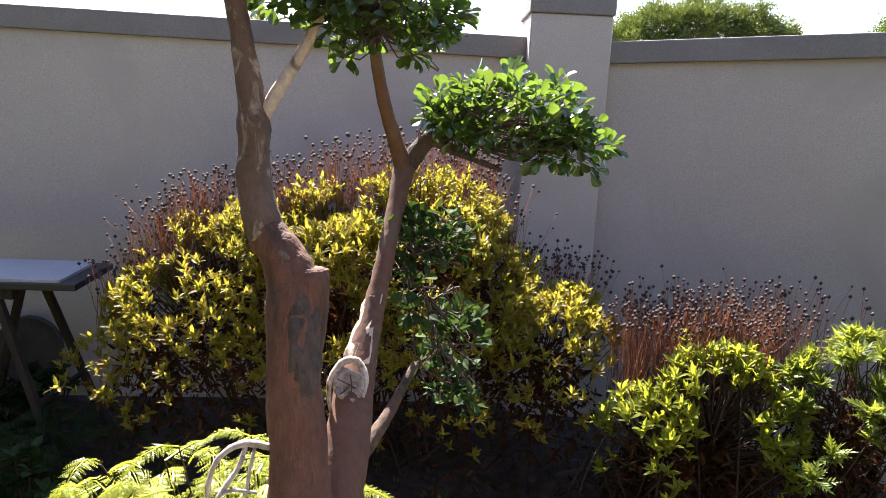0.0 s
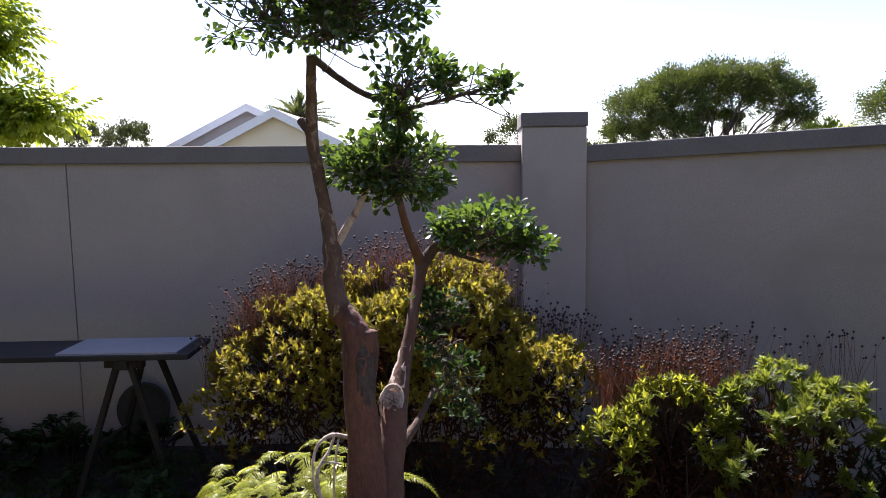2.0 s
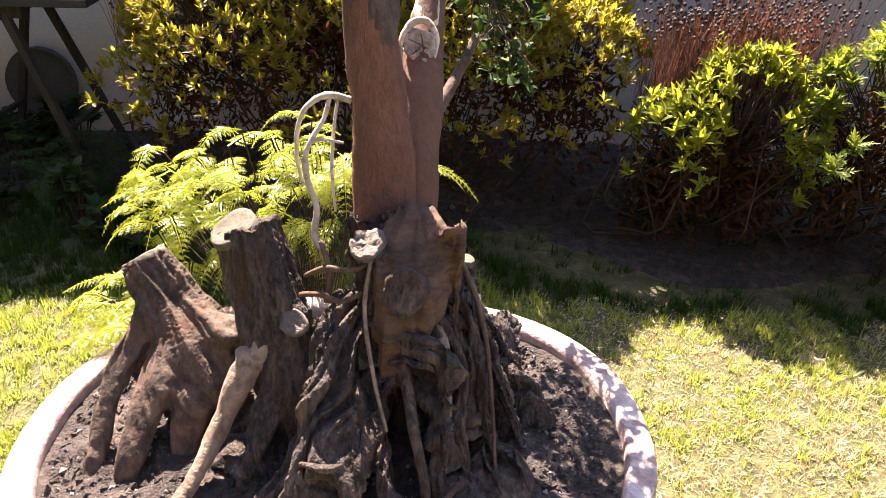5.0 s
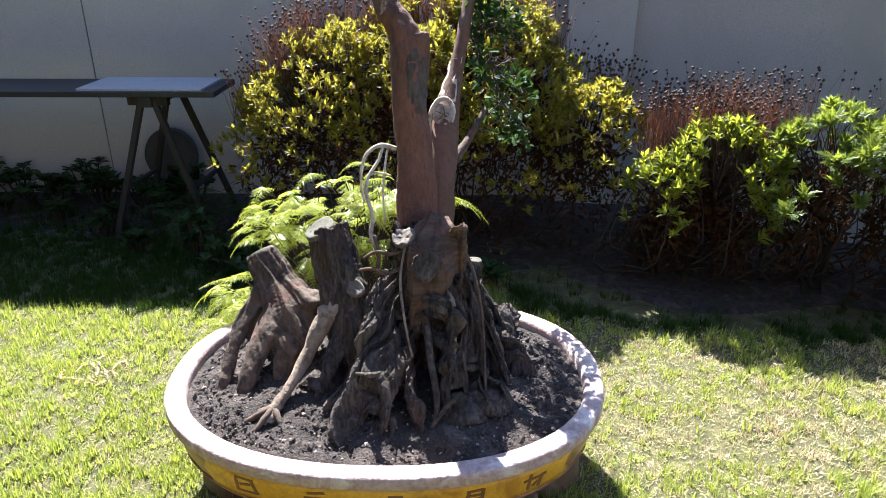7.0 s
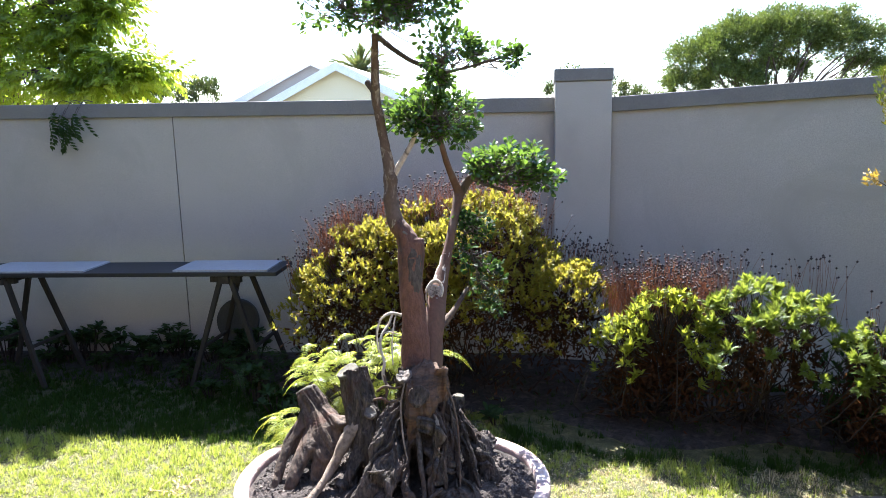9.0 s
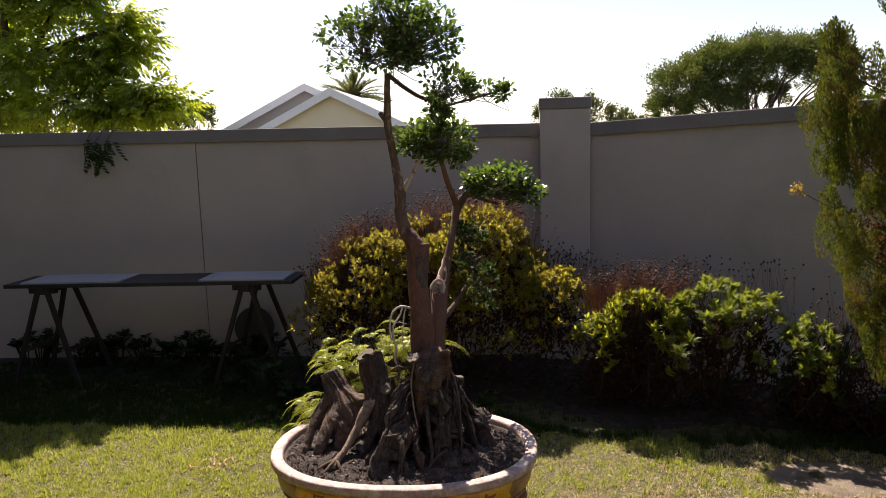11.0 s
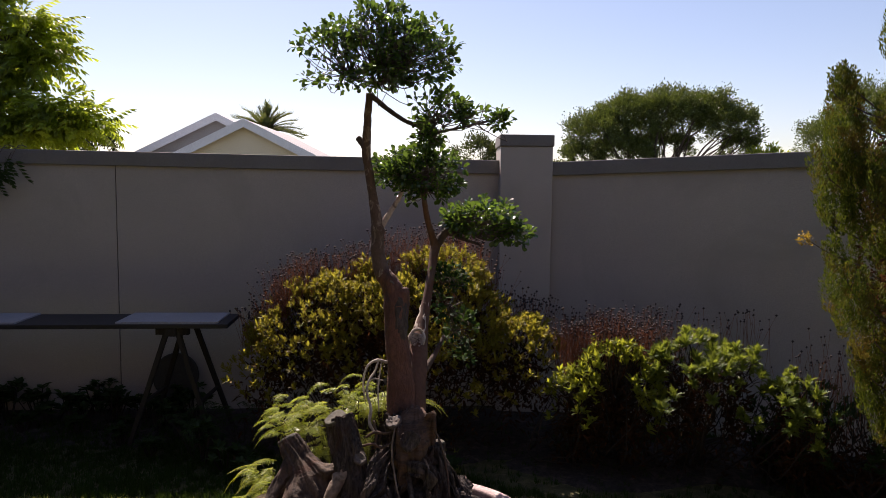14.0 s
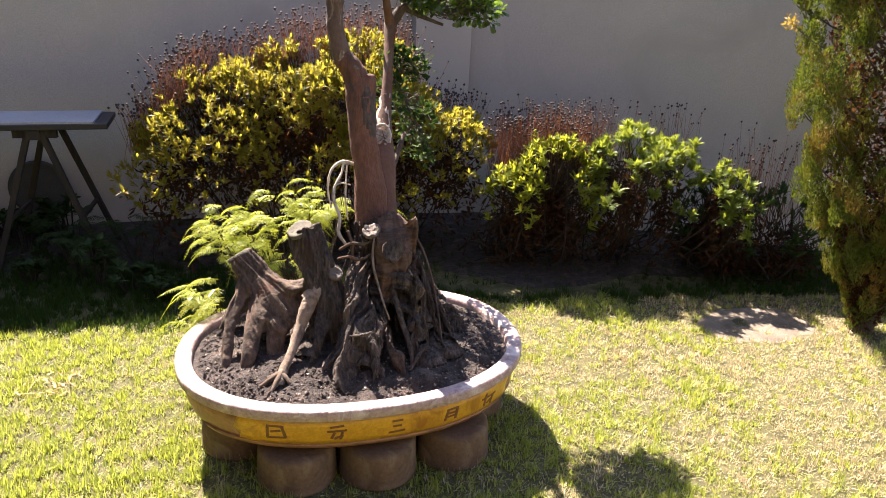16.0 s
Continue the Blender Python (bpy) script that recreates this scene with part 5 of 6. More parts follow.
STUMP_LEFT = [([(-0.320, 1.17, 0.44), (-0.400, 1.20, 0.50), (-0.470, 1.26, 0.57), (-0.532, 1.312, 0.655)], [0.07, 0.076, 0.064, 0.051]),
              ([(-0.440, 1.23, 0.54), (-0.380, 1.20, 0.55), (-0.320, 1.185, 0.56), (-0.270, 1.16, 0.59)], [0.055, 0.044, 0.035, 0.03]),
              ([(-0.500, 1.25, 0.575), (-0.555, 1.17, 0.49), (-0.575, 1.11, 0.43), (-0.590, 1.0, 0.32)], [0.042, 0.027, 0.021, 0.022]),
              ([(-0.440, 1.20, 0.52), (-0.480, 1.10, 0.45), (-0.510, 1.02, 0.37), (-0.520, 0.99, 0.31)], [0.052, 0.036, 0.028, 0.02]),
              ([(-0.380, 1.18, 0.48), (-0.405, 1.10, 0.42), (-0.420, 1.05, 0.31)], [0.055, 0.04, 0.028]),
              ([(-0.470, 1.27, 0.50), (-0.560, 1.32, 0.42), (-0.620, 1.34, 0.31)], [0.05, 0.034, 0.022])]
fused("stump", STUMP_LEFT, 0.005, 0.007, 0.004, 0.0010, 7.0, (-0.28, 1.15, -0.9, 0.6), 3.6, 0.04, BARK_STUMP, "slanting sawn-off stump on arching reddish roots")
under("root", Builder().tube([(-0.220, 1.17, 0.61), (-0.277, 1.09, 0.550), (-0.322, 1.03, 0.46), (-0.36, 0.96, 0.395), (-0.392, 0.90, 0.357), (-0.40, 0.87, 0.33)], [0.050, 0.031, 0.020, 0.016, 0.018, 0.020], 18, 8, 0.24), WOOD_TAN, bonsai, "tan bare root reaching into the soil")
for k, (dx, dy) in enumerate(((-0.06, -0.012), (-0.03, -0.045), (0.03, -0.03), (-0.05, 0.02))):
    under("rootlet", Builder().tube([(-0.392, 0.90, 0.362), (-0.392 + dx * 0.6, 0.89 + dy * 0.6, 0.352), (-0.392 + dx * 1.3, 0.88 + dy * 1.3, 0.333)], [0.012, 0.010, 0.005], 7, 4, 0.25), BARK_STUMP, bonsai)
under("vine_root", Builder().tube([(-0.035, 1.115, 0.78), (-0.045, 1.07, 0.70), (-0.025, 1.0, 0.60), (0.0, 0.95, 0.52)], [0.004, 0.0045, 0.004, 0.003], 7, 6, 0.15), WOOD_TAN, bonsai, "thin pale root strand")
under("vine_root", Builder().tube([(0.12, 1.16, 0.78), (0.155, 1.13, 0.72), (0.185, 1.09, 0.62), (0.20, 1.02, 0.50), (0.21, 0.95, 0.36)], [0.004, 0.005, 0.0045, 0.004, 0.003], 7, 6, 0.15), BARK_STUMP, bonsai)
under("vine_root", Builder().tube([(0.025, 1.06, 0.60), (0.05, 0.97, 0.50), (0.075, 0.89, 0.40), (0.06, 0.84, 0.33)], [0.012, 0.011, 0.009, 0.007], 9, 6, 0.2), BARK_GREY, bonsai)
under("vine_root", Builder().tube([(0.14, 0.93, 0.42), (0.10, 0.885, 0.40), (0.06, 0.845, 0.36)], [0.006, 0.007, 0.006], 8, 5, 0.2), BARK_GREY, bonsai)
for k, pts in enumerate(([(-0.16, 1.14, 0.73), (-0.12, 1.12, 0.76), (-0.075, 1.12, 0.755), (-0.04, 1.13, 0.765)], [(-0.17, 1.12, 0.70), (-0.13, 1.10, 0.715), (-0.09, 1.10, 0.70), (-0.05, 1.10, 0.72)], [(-0.13, 1.15, 0.80), (-0.115, 1.13, 0.75), (-0.12, 1.11, 0.69)])):
    under("rootlet", Builder().tube(pts, [0.005, 0.006, 0.005, 0.004][:len(pts)], 8, 5, 0.25), BARK_STUMP, bonsai)
under("bark_shard", Builder().tube([(-0.15, 0.90, 0.49), (-0.10, 0.875, 0.505), (-0.075, 0.875, 0.515)], [0.004, 0.008, 0.003], 6, 4, 0.2), BARK_GREY, bonsai)


def cut_face(name, at, normal, radius, material, seed, label, cracked=False):
    """A sawn end: a slightly dished, uneven disc with a raised edge."""
    n = Vector(normal).normalized()
    s = n.orthogonal().normalized()
    u = n.cross(s)
    b = Builder()
    sides, verts = 22, [Vector(at) - n * 0.0]
    for i, (k, h) in enumerate(((0.35, 0.0), (0.7, 0.001), (0.9, 0.003), (1.02, 0.001), (1.04, -0.012))):
        for j in range(sides):
            a = 2 * math.pi * j / sides
            q = radius * k * (1 + 0.22 * noise.noise(Vector((1.6 * math.cos(a), 1.6 * math.sin(a), seed))))
            lift = h + (0.012 if cracked else 0.004) * noise.noise(Vector((math.cos(a) * 3 * k, math.sin(a) * 3 * k, seed + 5)))
            if cracked:
                lift -= 0.004 * (1 if (j * 7 + i * 3) % 9 == 0 else 0)
            verts.append(Vector(at) + (s * math.cos(a) + u * math.sin(a)) * q + n * lift)
    b.add(verts, [(0, 1 + j, 1 + (j + 1) % sides) for j in range(sides)] + [(1 + i * sides + j, 1 + (i + 1) * sides + j, 1 + (i + 1) * sides + (j + 1) % sides, 1 + i * sides + (j + 1) % sides) for i in range(4) for j in range(sides)])
    return under(name, b, material, bonsai, label)


# sawn ends
cut_face("cut_face", (-0.303, 1.203, 0.797), (-0.42, -0.22, 0.88), 0.048, CUT_WOOD, 1.0, "grey sawn end of the stump")
cut_face("cut_face", (-0.5345, 1.315, 0.660), (-0.5, 0.30, 0.81), 0.047, CUT_WOOD, 2.0, "brown sawn end of the stump")
cut_face("cut_face", (-0.182, 1.094, 0.654), (-0.05, -0.7, 0.7), 0.025, WOUND, 3.0, "small pale cut end")
cut_face("cut_face", (-0.044, 1.140, 0.802), (-0.2, -0.4, 0.85), 0.034, WOUND, 4.0, "rough pale torn end", True)
cut_face("cut_face", (0.158, 1.394, 0.621), (0.1, 0.1, 0.97), 0.024, CUT_WOOD, 5.0, "small pale cut end")

cut_face("cut_face", (0.030, 1.062, 0.745), (-0.05, -0.85, 0.42), 0.042, BARK_GREY, 7.0, "old dark healed cut on the burl")
# stems
LEFT = [(-0.015, 1.29, 0.74), (-0.018, 1.315, 0.86), (-0.028, 1.345, 0.98), (-0.045, 1.38, 1.12), (-0.052, 1.41, 1.25), (-0.068, 1.43, 1.335), (-0.118, 1.44, 1.405), (-0.140, 1.455, 1.51), (-0.140, 1.462, 1.61), (-0.160, 1.468, 1.73), (-0.180, 1.468, 1.85), (-0.194, 1.462, 1.96), (-0.186, 1.435, 2.10), (-0.174, 1.40, 2.215)]
under("stem", Builder().tube(LEFT[:7], [0.068, 0.064, 0.056, 0.053, 0.054, 0.048, 0.036], 28, 8, 0.10, 3, 0.04, 2), BARK_RED, bonsai, "red-brown main stem with smooth peeling bark")
under("stem", Builder().tube([(-0.092, 1.435, 1.37)] + LEFT[6:], [0.036, 0.0365, 0.032, 0.030, 0.021, 0.020, 0.020, 0.017, 0.015], 24, 6, 0.14, 3, 0.04, 2), STEM_LICHEN, bonsai, "upper stem with pale lichen spots")
RIGHT = [(0.030, 1.34, 0.76), (0.038, 1.385, 0.88), (0.050, 1.455, 1.0), (0.056, 1.52, 1.075), (0.078, 1.60, 1.19), (0.100, 1.68, 1.32), (0.114, 1.745, 1.42), (0.127, 1.80, 1.505)]
under("stem", Builder().tube(RIGHT, [0.062, 0.052, 0.045, 0.041, 0.025, 0.020, 0.021, 0.027], 20, 6, 0.10, 3, 0.04, 4), STEM_MOTTLED, bonsai, "slimmer brown stem with pale bark patches")
cut_face("wound", (0.045, 1.470, 1.083), (-0.05, -0.9, 0.42), 0.034, WOUND_PALE, 6.0, "pale cracked pruning wound", True)
under("callus", Builder().tube([(0.010, 1.462, 1.03), (0.006, 1.470, 1.085), (0.028, 1.492, 1.122), (0.060, 1.497, 1.126), (0.080, 1.480, 1.095), (0.076, 1.464, 1.06)], [0.003, 0.006, 0.008, 0.008, 0.006, 0.003], 10, 5, 0.2), WOOD_PALE, bonsai, "pale callus rolled round the wound")
pale = Builder()
for i in range(13):
    z = 1.105 + 0.012 * i
    c = Vector((np.interp(z, [1.075, 1.19, 1.32], [0.056, 0.078, 0.100]), np.interp(z, [1.075, 1.19, 1.32], [1.52, 1.60, 1.68]), z))
    rad = float(np.interp(z, [1.075, 1.19, 1.32], [0.041, 0.025, 0.020]))
    for j in range(9):
        a = radians(-190 + 18 * j + 12 * noise.noise(Vector((z * 20, j * 0.4, 7))))
        q = rad * 1.1 + 0.003 + 0.003 * noise.noise(Vector((a * 3, z * 40, 1))) - (0.012 if j in (0, 8) or i in (0, 12) or noise.noise(Vector((j * 0.45, z * 22, 4))) > 0.12 + 0.02 * (6 - i) else 0)
        pale.v.append((c.x + q * math.cos(a), c.y + q * math.sin(a), z))
pale.f = [(i * 9 + j, i * 9 + j + 1, (i + 1) * 9 + j + 1, (i + 1) * 9 + j) for i in range(12) for j in range(8)]
for k, (dx, dz, ex, ez) in enumerate(((-0.022, 0.012, 0.018, -0.004), (0.002, 0.024, 0.008, -0.018), (-0.016, -0.016, 0.002, 0.0))):
    under("crack", Builder().tube([(0.045 + dx, 1.4655 + 0.42 * dz, 1.083 + dz), (0.045 + (dx + ex) / 2 + 0.002, 1.4645 + 0.2 * (dz + ez), 1.083 + (dz + ez) / 2), (0.045 + ex, 1.4655 + 0.42 * ez, 1.083 + ez)], [0.0008, 0.0016, 0.0008], 5, 4, 0.3), BARK_DARK, bonsai)
under("callus", pale, WOOD_PALE, bonsai, "pale healed bark above the wound")
strip = Builder()
for i in range(15):
    z = 1.10 + 0.016 * i
    c = Vector((np.interp(z, [1.12, 1.25, 1.335], [-0.045, -0.052, -0.068]), np.interp(z, [1.12, 1.25, 1.335], [1.38, 1.41, 1.43]), z))
    for j in range(9):
        a = radians(-106 + 12 * j + 7 * noise.noise(Vector((z * 14, j * 0.3, 2))))
        q = 0.0565 + 0.005 * noise.noise(Vector((a * 3, z * 30, 1))) - (0.012 if abs(j - 4) / 4 > 0.95 * math.sin(math.pi * (i + 0.4) / 14.8) + 0.12 * noise.noise(Vector((j * 0.6, z * 24, 9))) else 0)
        strip.v.append((c.x + q * math.cos(a) + 0.004, c.y + q * math.sin(a) - 0.001, z))
strip.f = [(i * 9 + j, i * 9 + j + 1, (i + 1) * 9 + j + 1, (i + 1) * 9 + j) for i in range(14) for j in range(8)]
under("bark_strip", strip, BARK_DARK, bonsai, "rough dark strip of old bark")
under("shoulder", Builder().tube([(-0.040, 1.40, 1.16), (-0.034, 1.412, 1.25), (-0.030, 1.42, 1.318), (-0.030, 1.422, 1.338)], [0.042, 0.046, 0.042, 0.030], 18, 5, 0.16), BARK_RED, bonsai, "old cut shoulder of the stem")
under("scar", Builder().tube([(-0.098, 1.425, 1.385), (-0.078, 1.398, 1.372), (-0.058, 1.392, 1.358)], [0.005, 0.008, 0.004], 10, 4, 0.25), WOUND, bonsai, "pale scar on the stem's shoulder")
under("stub", Builder().tube([(-0.194, 1.462, 1.965), (-0.215, 1.466, 2.0), (-0.236, 1.47, 2.024)], [0.018, 0.015, 0.013], 10, 4, 0.2), BARK_DARK, bonsai)
under("fork", Builder().tube([(0.127, 1.80, 1.495), (0.108, 1.765, 1.56), (0.086, 1.70, 1.64), (0.070, 1.62, 1.74), (0.066, 1.54, 1.83)], [0.025, 0.018, 0.015, 0.013, 0.009], 12, 6, 0.1), STEM_MOTTLED, bonsai)
under("fork", Builder().tube([(0.125, 1.80, 1.495), (0.160, 1.81, 1.548), (0.188, 1.81, 1.575), (0.215, 1.81, 1.562), (0.28, 1.81, 1.535), (0.36, 1.80, 1.508)], [0.026, 0.022, 0.021, 0.014, 0.009, 0.006], 12, 5, 0.15), BARK_DARK, bonsai)
under("side_branch", Builder().tube([(-0.134, 1.462, 1.60), (-0.108, 1.46, 1.645), (-0.080, 1.46, 1.69), (-0.043, 1.46, 1.75), (-0.015, 1.46, 1.81)], [0.017, 0.013, 0.012, 0.011, 0.006], 12, 5, 0.12), BRANCH_SPOTTED, bonsai, "pale spotted side branch")
under("side_branch", Builder().tube([(0.070, 1.49, 0.92), (0.105, 1.545, 0.955), (0.135, 1.60, 0.995), (0.175, 1.67, 1.06)], [0.020, 0.016, 0.012, 0.009], 12, 5, 0.15), BARK_STUMP, bonsai, "bare dead side branch")
under("branch", Builder().tube([(-0.175, 1.40, 2.21), (-0.135, 1.395, 2.18), (-0.095, 1.39, 2.147), (-0.015, 1.383, 2.095), (0.06, 1.375, 2.066), (0.12, 1.367, 2.045), (0.20, 1.36, 2.058), (0.30, 1.36, 2.082), (0.41, 1.36, 2.112)], [0.012, 0.012, 0.011, 0.010, 0.009, 0.008, 0.006, 0.005, 0.003], 9, 5, 0.15), BARK_DARK, bonsai)
for pts, rad in (([(-0.085, 1.345, 1.005), (-0.13, 1.325, 1.020), (-0.168, 1.31, 1.000), (-0.186, 1.30, 0.955), (-0.188, 1.29, 0.90), (-0.178, 1.28, 0.85)], [0.011, 0.010, 0.008, 0.007, 0.006, 0.005]),
                 ([(-0.125, 1.33, 1.018), (-0.135, 1.31, 0.98), (-0.165, 1.28, 0.93), (-0.168, 1.265, 0.88), (-0.150, 1.25, 0.82), (-0.155, 1.24, 0.76), (-0.13, 1.22, 0.72)], [0.007, 0.007, 0.008, 0.009, 0.009, 0.011, 0.008]),
                 ([(-0.11, 1.335, 1.012), (-0.118, 1.31, 0.95), (-0.122, 1.29, 0.88), (-0.116, 1.27, 0.80)], [0.005, 0.005, 0.005, 0.004]),
                 ([(-0.165, 1.28, 0.935), (-0.14, 1.29, 0.945), (-0.10, 1.31, 0.93)], [0.005, 0.005, 0.004])):
    under("aerial_root", Builder().tube(pts, [0.68 * q for q in rad], 9, 6, 0.2), WOOD_PALE, bonsai, "bleached aerial root")

# leaf pads: twigs fan out from the branch, each carrying a small whorl of leaves


def leaf_points(origin, blobs, clusters, per, size, seed, reach=0.45):
    r = np.random.default_rng(seed)
    wood = Builder()
    pos, out, siz = [], [], []
    weights = np.array([q[3] for q in [b[1] for b in blobs]], float)
    for i in range(clusters):
        c, q = blobs[r.choice(len(blobs), p=weights / weights.sum())]
        d = rows_of(1, r)[0]
        d[2] = d[2] if d[2] > -0.8 else -d[2]
        k = r.uniform(0.35, 1.0) ** 0.5
        e = Vector(c) + Vector((d[0] * q[0], d[1] * q[1], d[2] * q[2])) * k
        s = Vector(origin).lerp(Vector(c), 0.5 + reach * r.uniform(-0.5, 0.5))
        m = s.lerp(e, 0.5) + Vector((r.normal(), r.normal(), r.normal())) * 0.035
        wood.tube([s, m, e], [0.0028, 0.0020, 0.0012], 4, 3, close=False)
        grow = (Vector(d) + Vector((0, 0, 0.5))).normalized()
        for n in range(per):
            w = rows_of(1, r)[0]
            g = Vector(grow) * r.uniform(0.1, 0.9) + Vector(w) * 0.8
            pos.append(e + Vector(w) * 0.012 - grow * r.uniform(0, 0.03))
            out.append(g)
            siz.append(size * r.uniform(0.65, 1.2))
    return wood, np.array(pos), np.array(out), np.array(siz), r


def leaf_pad(origin, blobs, clusters, per, size, seed, label, material=LEAF_BONSAI):
    wood, pos, out, siz, r = leaf_points(origin, blobs, clusters, per, size, seed)
    pad = under("leaf_pad", wood, BARK_DARK, bonsai, label)
    n = len(pos)
    ax = frames_along(out, np.tile([[0, 0, 1.0]], (n, 1)) + rows_of(n, r) * 0.6, r.normal(size=n) * 0.5)
    v, f = spread_leaves(LEAF_ROUND, pos, ax, siz)
    leaves = under("leaves", Builder().add(v, f), material, pad, "small glossy dark green leaves", False)
    leaves.matrix_parent_inverse = pad.matrix_world.inverted()
    return pad


bpy.context.view_layer.update()
leaf_pad((-0.17, 1.38, 2.22), [((0.03, 1.25, 2.36), (0.20, 0.20, 0.16, 3.8)), ((-0.12, 1.27, 2.47), (0.20, 0.18, 0.115, 2.1)), ((-0.33, 1.24, 2.34), (0.17, 0.18, 0.16, 1.6)), ((-0.10, 1.33, 2.28), (0.16, 0.13, 0.08, 0.8))], 330, 10, 0.030, 201, "broad top pad, dense on one side and thin on the other")
leaf_pad((0.10, 1.36, 2.04), [((0.14, 1.34, 2.14), (0.15, 0.13, 0.085, 2.0)), ((0.09, 1.38, 2.04), (0.08, 0.1, 0.06, 0.8)), ((0.27, 1.35, 2.13), (0.10, 0.08, 0.05, 0.6)), ((0.41, 1.36, 2.10), (0.055, 0.05, 0.05, 0.5))], 92, 10, 0.031, 202, "thin pad along the upper side branch")
leaf_pad((0.07, 1.54, 1.80), [((0.08, 1.50, 1.87), (0.19, 0.16, 0.13, 2.0)), ((-0.05, 1.52, 1.87), (0.12, 0.14, 0.11, 0.7)), ((0.09, 1.56, 1.78), (0.14, 0.12, 0.06, 0.5))], 190, 10, 0.031, 203, "rounded dense middle leaf pad")
# these sprouts get the darker leaf colour in place of shade
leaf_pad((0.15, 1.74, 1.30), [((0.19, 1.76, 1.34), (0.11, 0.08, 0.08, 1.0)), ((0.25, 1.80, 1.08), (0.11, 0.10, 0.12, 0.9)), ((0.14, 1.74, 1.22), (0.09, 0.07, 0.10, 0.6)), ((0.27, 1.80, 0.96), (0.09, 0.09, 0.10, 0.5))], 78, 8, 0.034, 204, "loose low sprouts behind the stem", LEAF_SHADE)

# ---- ferns behind the pot ----
PINNA = joined([(LEAF_SMALL, Matrix.Translation((0, 0.02 + 0.15 * i, 0)) @ Matrix.Rotation(s * radians(56), 4, "Z") @ Matrix.Diagonal((0.46 - 0.05 * i, 0.27 - 0.032 * i, 0.4, 1))) for i in range(1, 6) for s in (-1, 1)] + [(LEAF_SMALL, Matrix.Translation((0, 0.85, 0)) @ Matrix.Scale(0.16, 4))])


def fern(x, y, fronds, material, label, seed):
    """A fern clump: each frond is an arching rachis that bears tapering pairs of toothed leaflets."""
    r = np.random.default_rng(seed)
    thing = empty("fern", (x, y, ground_height(x, y)), label, "fern", "ferns behind the pot")
    stems = Builder()
    for i, (sx, sy, sz, turn, length, rise, wide) in enumerate(fronds):
        s = Vector((sx, sy, sz))
        h = Vector((math.cos(turn), math.sin(turn), 0))
        bend, drop = Vector((-h.y, h.x, 0)) * r.normal() * 0.2, r.uniform(0.1, 0.6)
        n = 16
        line = [s + h * length * u * (1 - 0.12 * u * u) + bend * length * u * u + Vector((0, 0, length * (rise * u - (rise + drop) * u * u))) for u in [k / n for k in range(n + 1)]]
        b = Builder().tube(line[::4], [0.0022, 0.0019, 0.0015, 0.0011, 0.0007], 4, 1, close=False)
        foot = Vector((x + 0.25 * (sx - x) + r.normal() * 0.03, y + 0.3 * (sy - y) + 0.03 * r.normal(), -0.01))
        stems.tube([foot, foot.lerp(s, 0.6) + Vector((r.normal() * 0.015, 0.03, 0.02)), s], [0.0026, 0.0022, 0.002], 4, 3, close=False)
        pos, out, up, siz = [], [], [], []
        for k in range(2, n + 1):
            u = k / n
            d = (line[min(k + 1, n)] - line[k - 1]).normalized()
            side = d.cross(Vector((0, 0, 1)))
            side = side.normalized() if side.length > 0.05 else Vector((1, 0, 0))
            for w in (-1, 1):
                pos.append(line[k])
                out.append(side * w + d * 0.35 + Vector((0, 0, -0.25 + r.normal() * 0.08)))
                up.append(side.cross(d) + Vector((r.normal(), r.normal(), r.normal())) * 0.3)
                siz.append(wide * min(1.0, 0.5 + 2.5 * u) * (1.04 - u) ** 0.8 + 0.004)
        v, f = spread_leaves(PINNA, np.array(pos), frames_along(np.array(out), np.array(up), r.normal(size=len(pos)) * 0.12), np.array(siz))
        b.add(v, f)
        under("frond", b, material, thing, "" if i else "feathery arching frond", False)
    under("stem", stems, TWIG, thing, "thin dark frond stems")["kind"] = "stuff"
    return thing


r = np.random.default_rng(77)
LIT = []
for i in range(84):
    u = r.random()
    x, y = -0.68 + 0.58 * u, 1.57 + 0.28 * r.random()
    LIT.append((x, y, 0.58 + 0.15 * u + 0.05 * r.normal(), r.uniform(2.3, 5.4) if r.random() < 0.7 else r.uniform(0, 6.28), r.uniform(0.11, 0.21), r.uniform(0.1, 0.8), r.uniform(0.036, 0.058)))
for i in range(12):
    u = r.random()
    LIT.append((-0.58 + 0.42 * u, 1.58 + 0.2 * r.random(), 0.46 + 0.10 * u, r.uniform(3.4, 5.6), r.uniform(0.12, 0.2), r.uniform(0.1, 0.4), r.uniform(0.038, 0.055)))
LIT += [(-0.58, 1.72, 0.66, 2.6, 0.20, 0.75, 0.05), (-0.60, 1.70, 0.66, 0.4, 0.16, 0.9, 0.045), (-0.50, 1.66, 0.66, 3.3, 0.28, 0.1, 0.055), (0.03, 1.66, 0.745, -0.15, 0.20, 0.12, 0.036), (0.03, 1.68, 0.72, 0.1, 0.16, 0.2, 0.034)]
fern(-0.30, 1.86, LIT, LEAF_FERN, "bright lime-green fern with arching fronds behind the bonsai", 301)
LOW = [(-0.66 + 0.06 * r.normal(), 1.50 + 0.08 * r.normal(), 0.18 + 0.30 * r.random(), r.uniform(2.6, 4.6), r.uniform(0.12, 0.19), r.uniform(0.1, 0.6), r.uniform(0.036, 0.05)) for i in range(30)]
fern(-0.64, 1.64, LOW, LEAF_FERN, "low bright fern spilling beside the pot", 302)
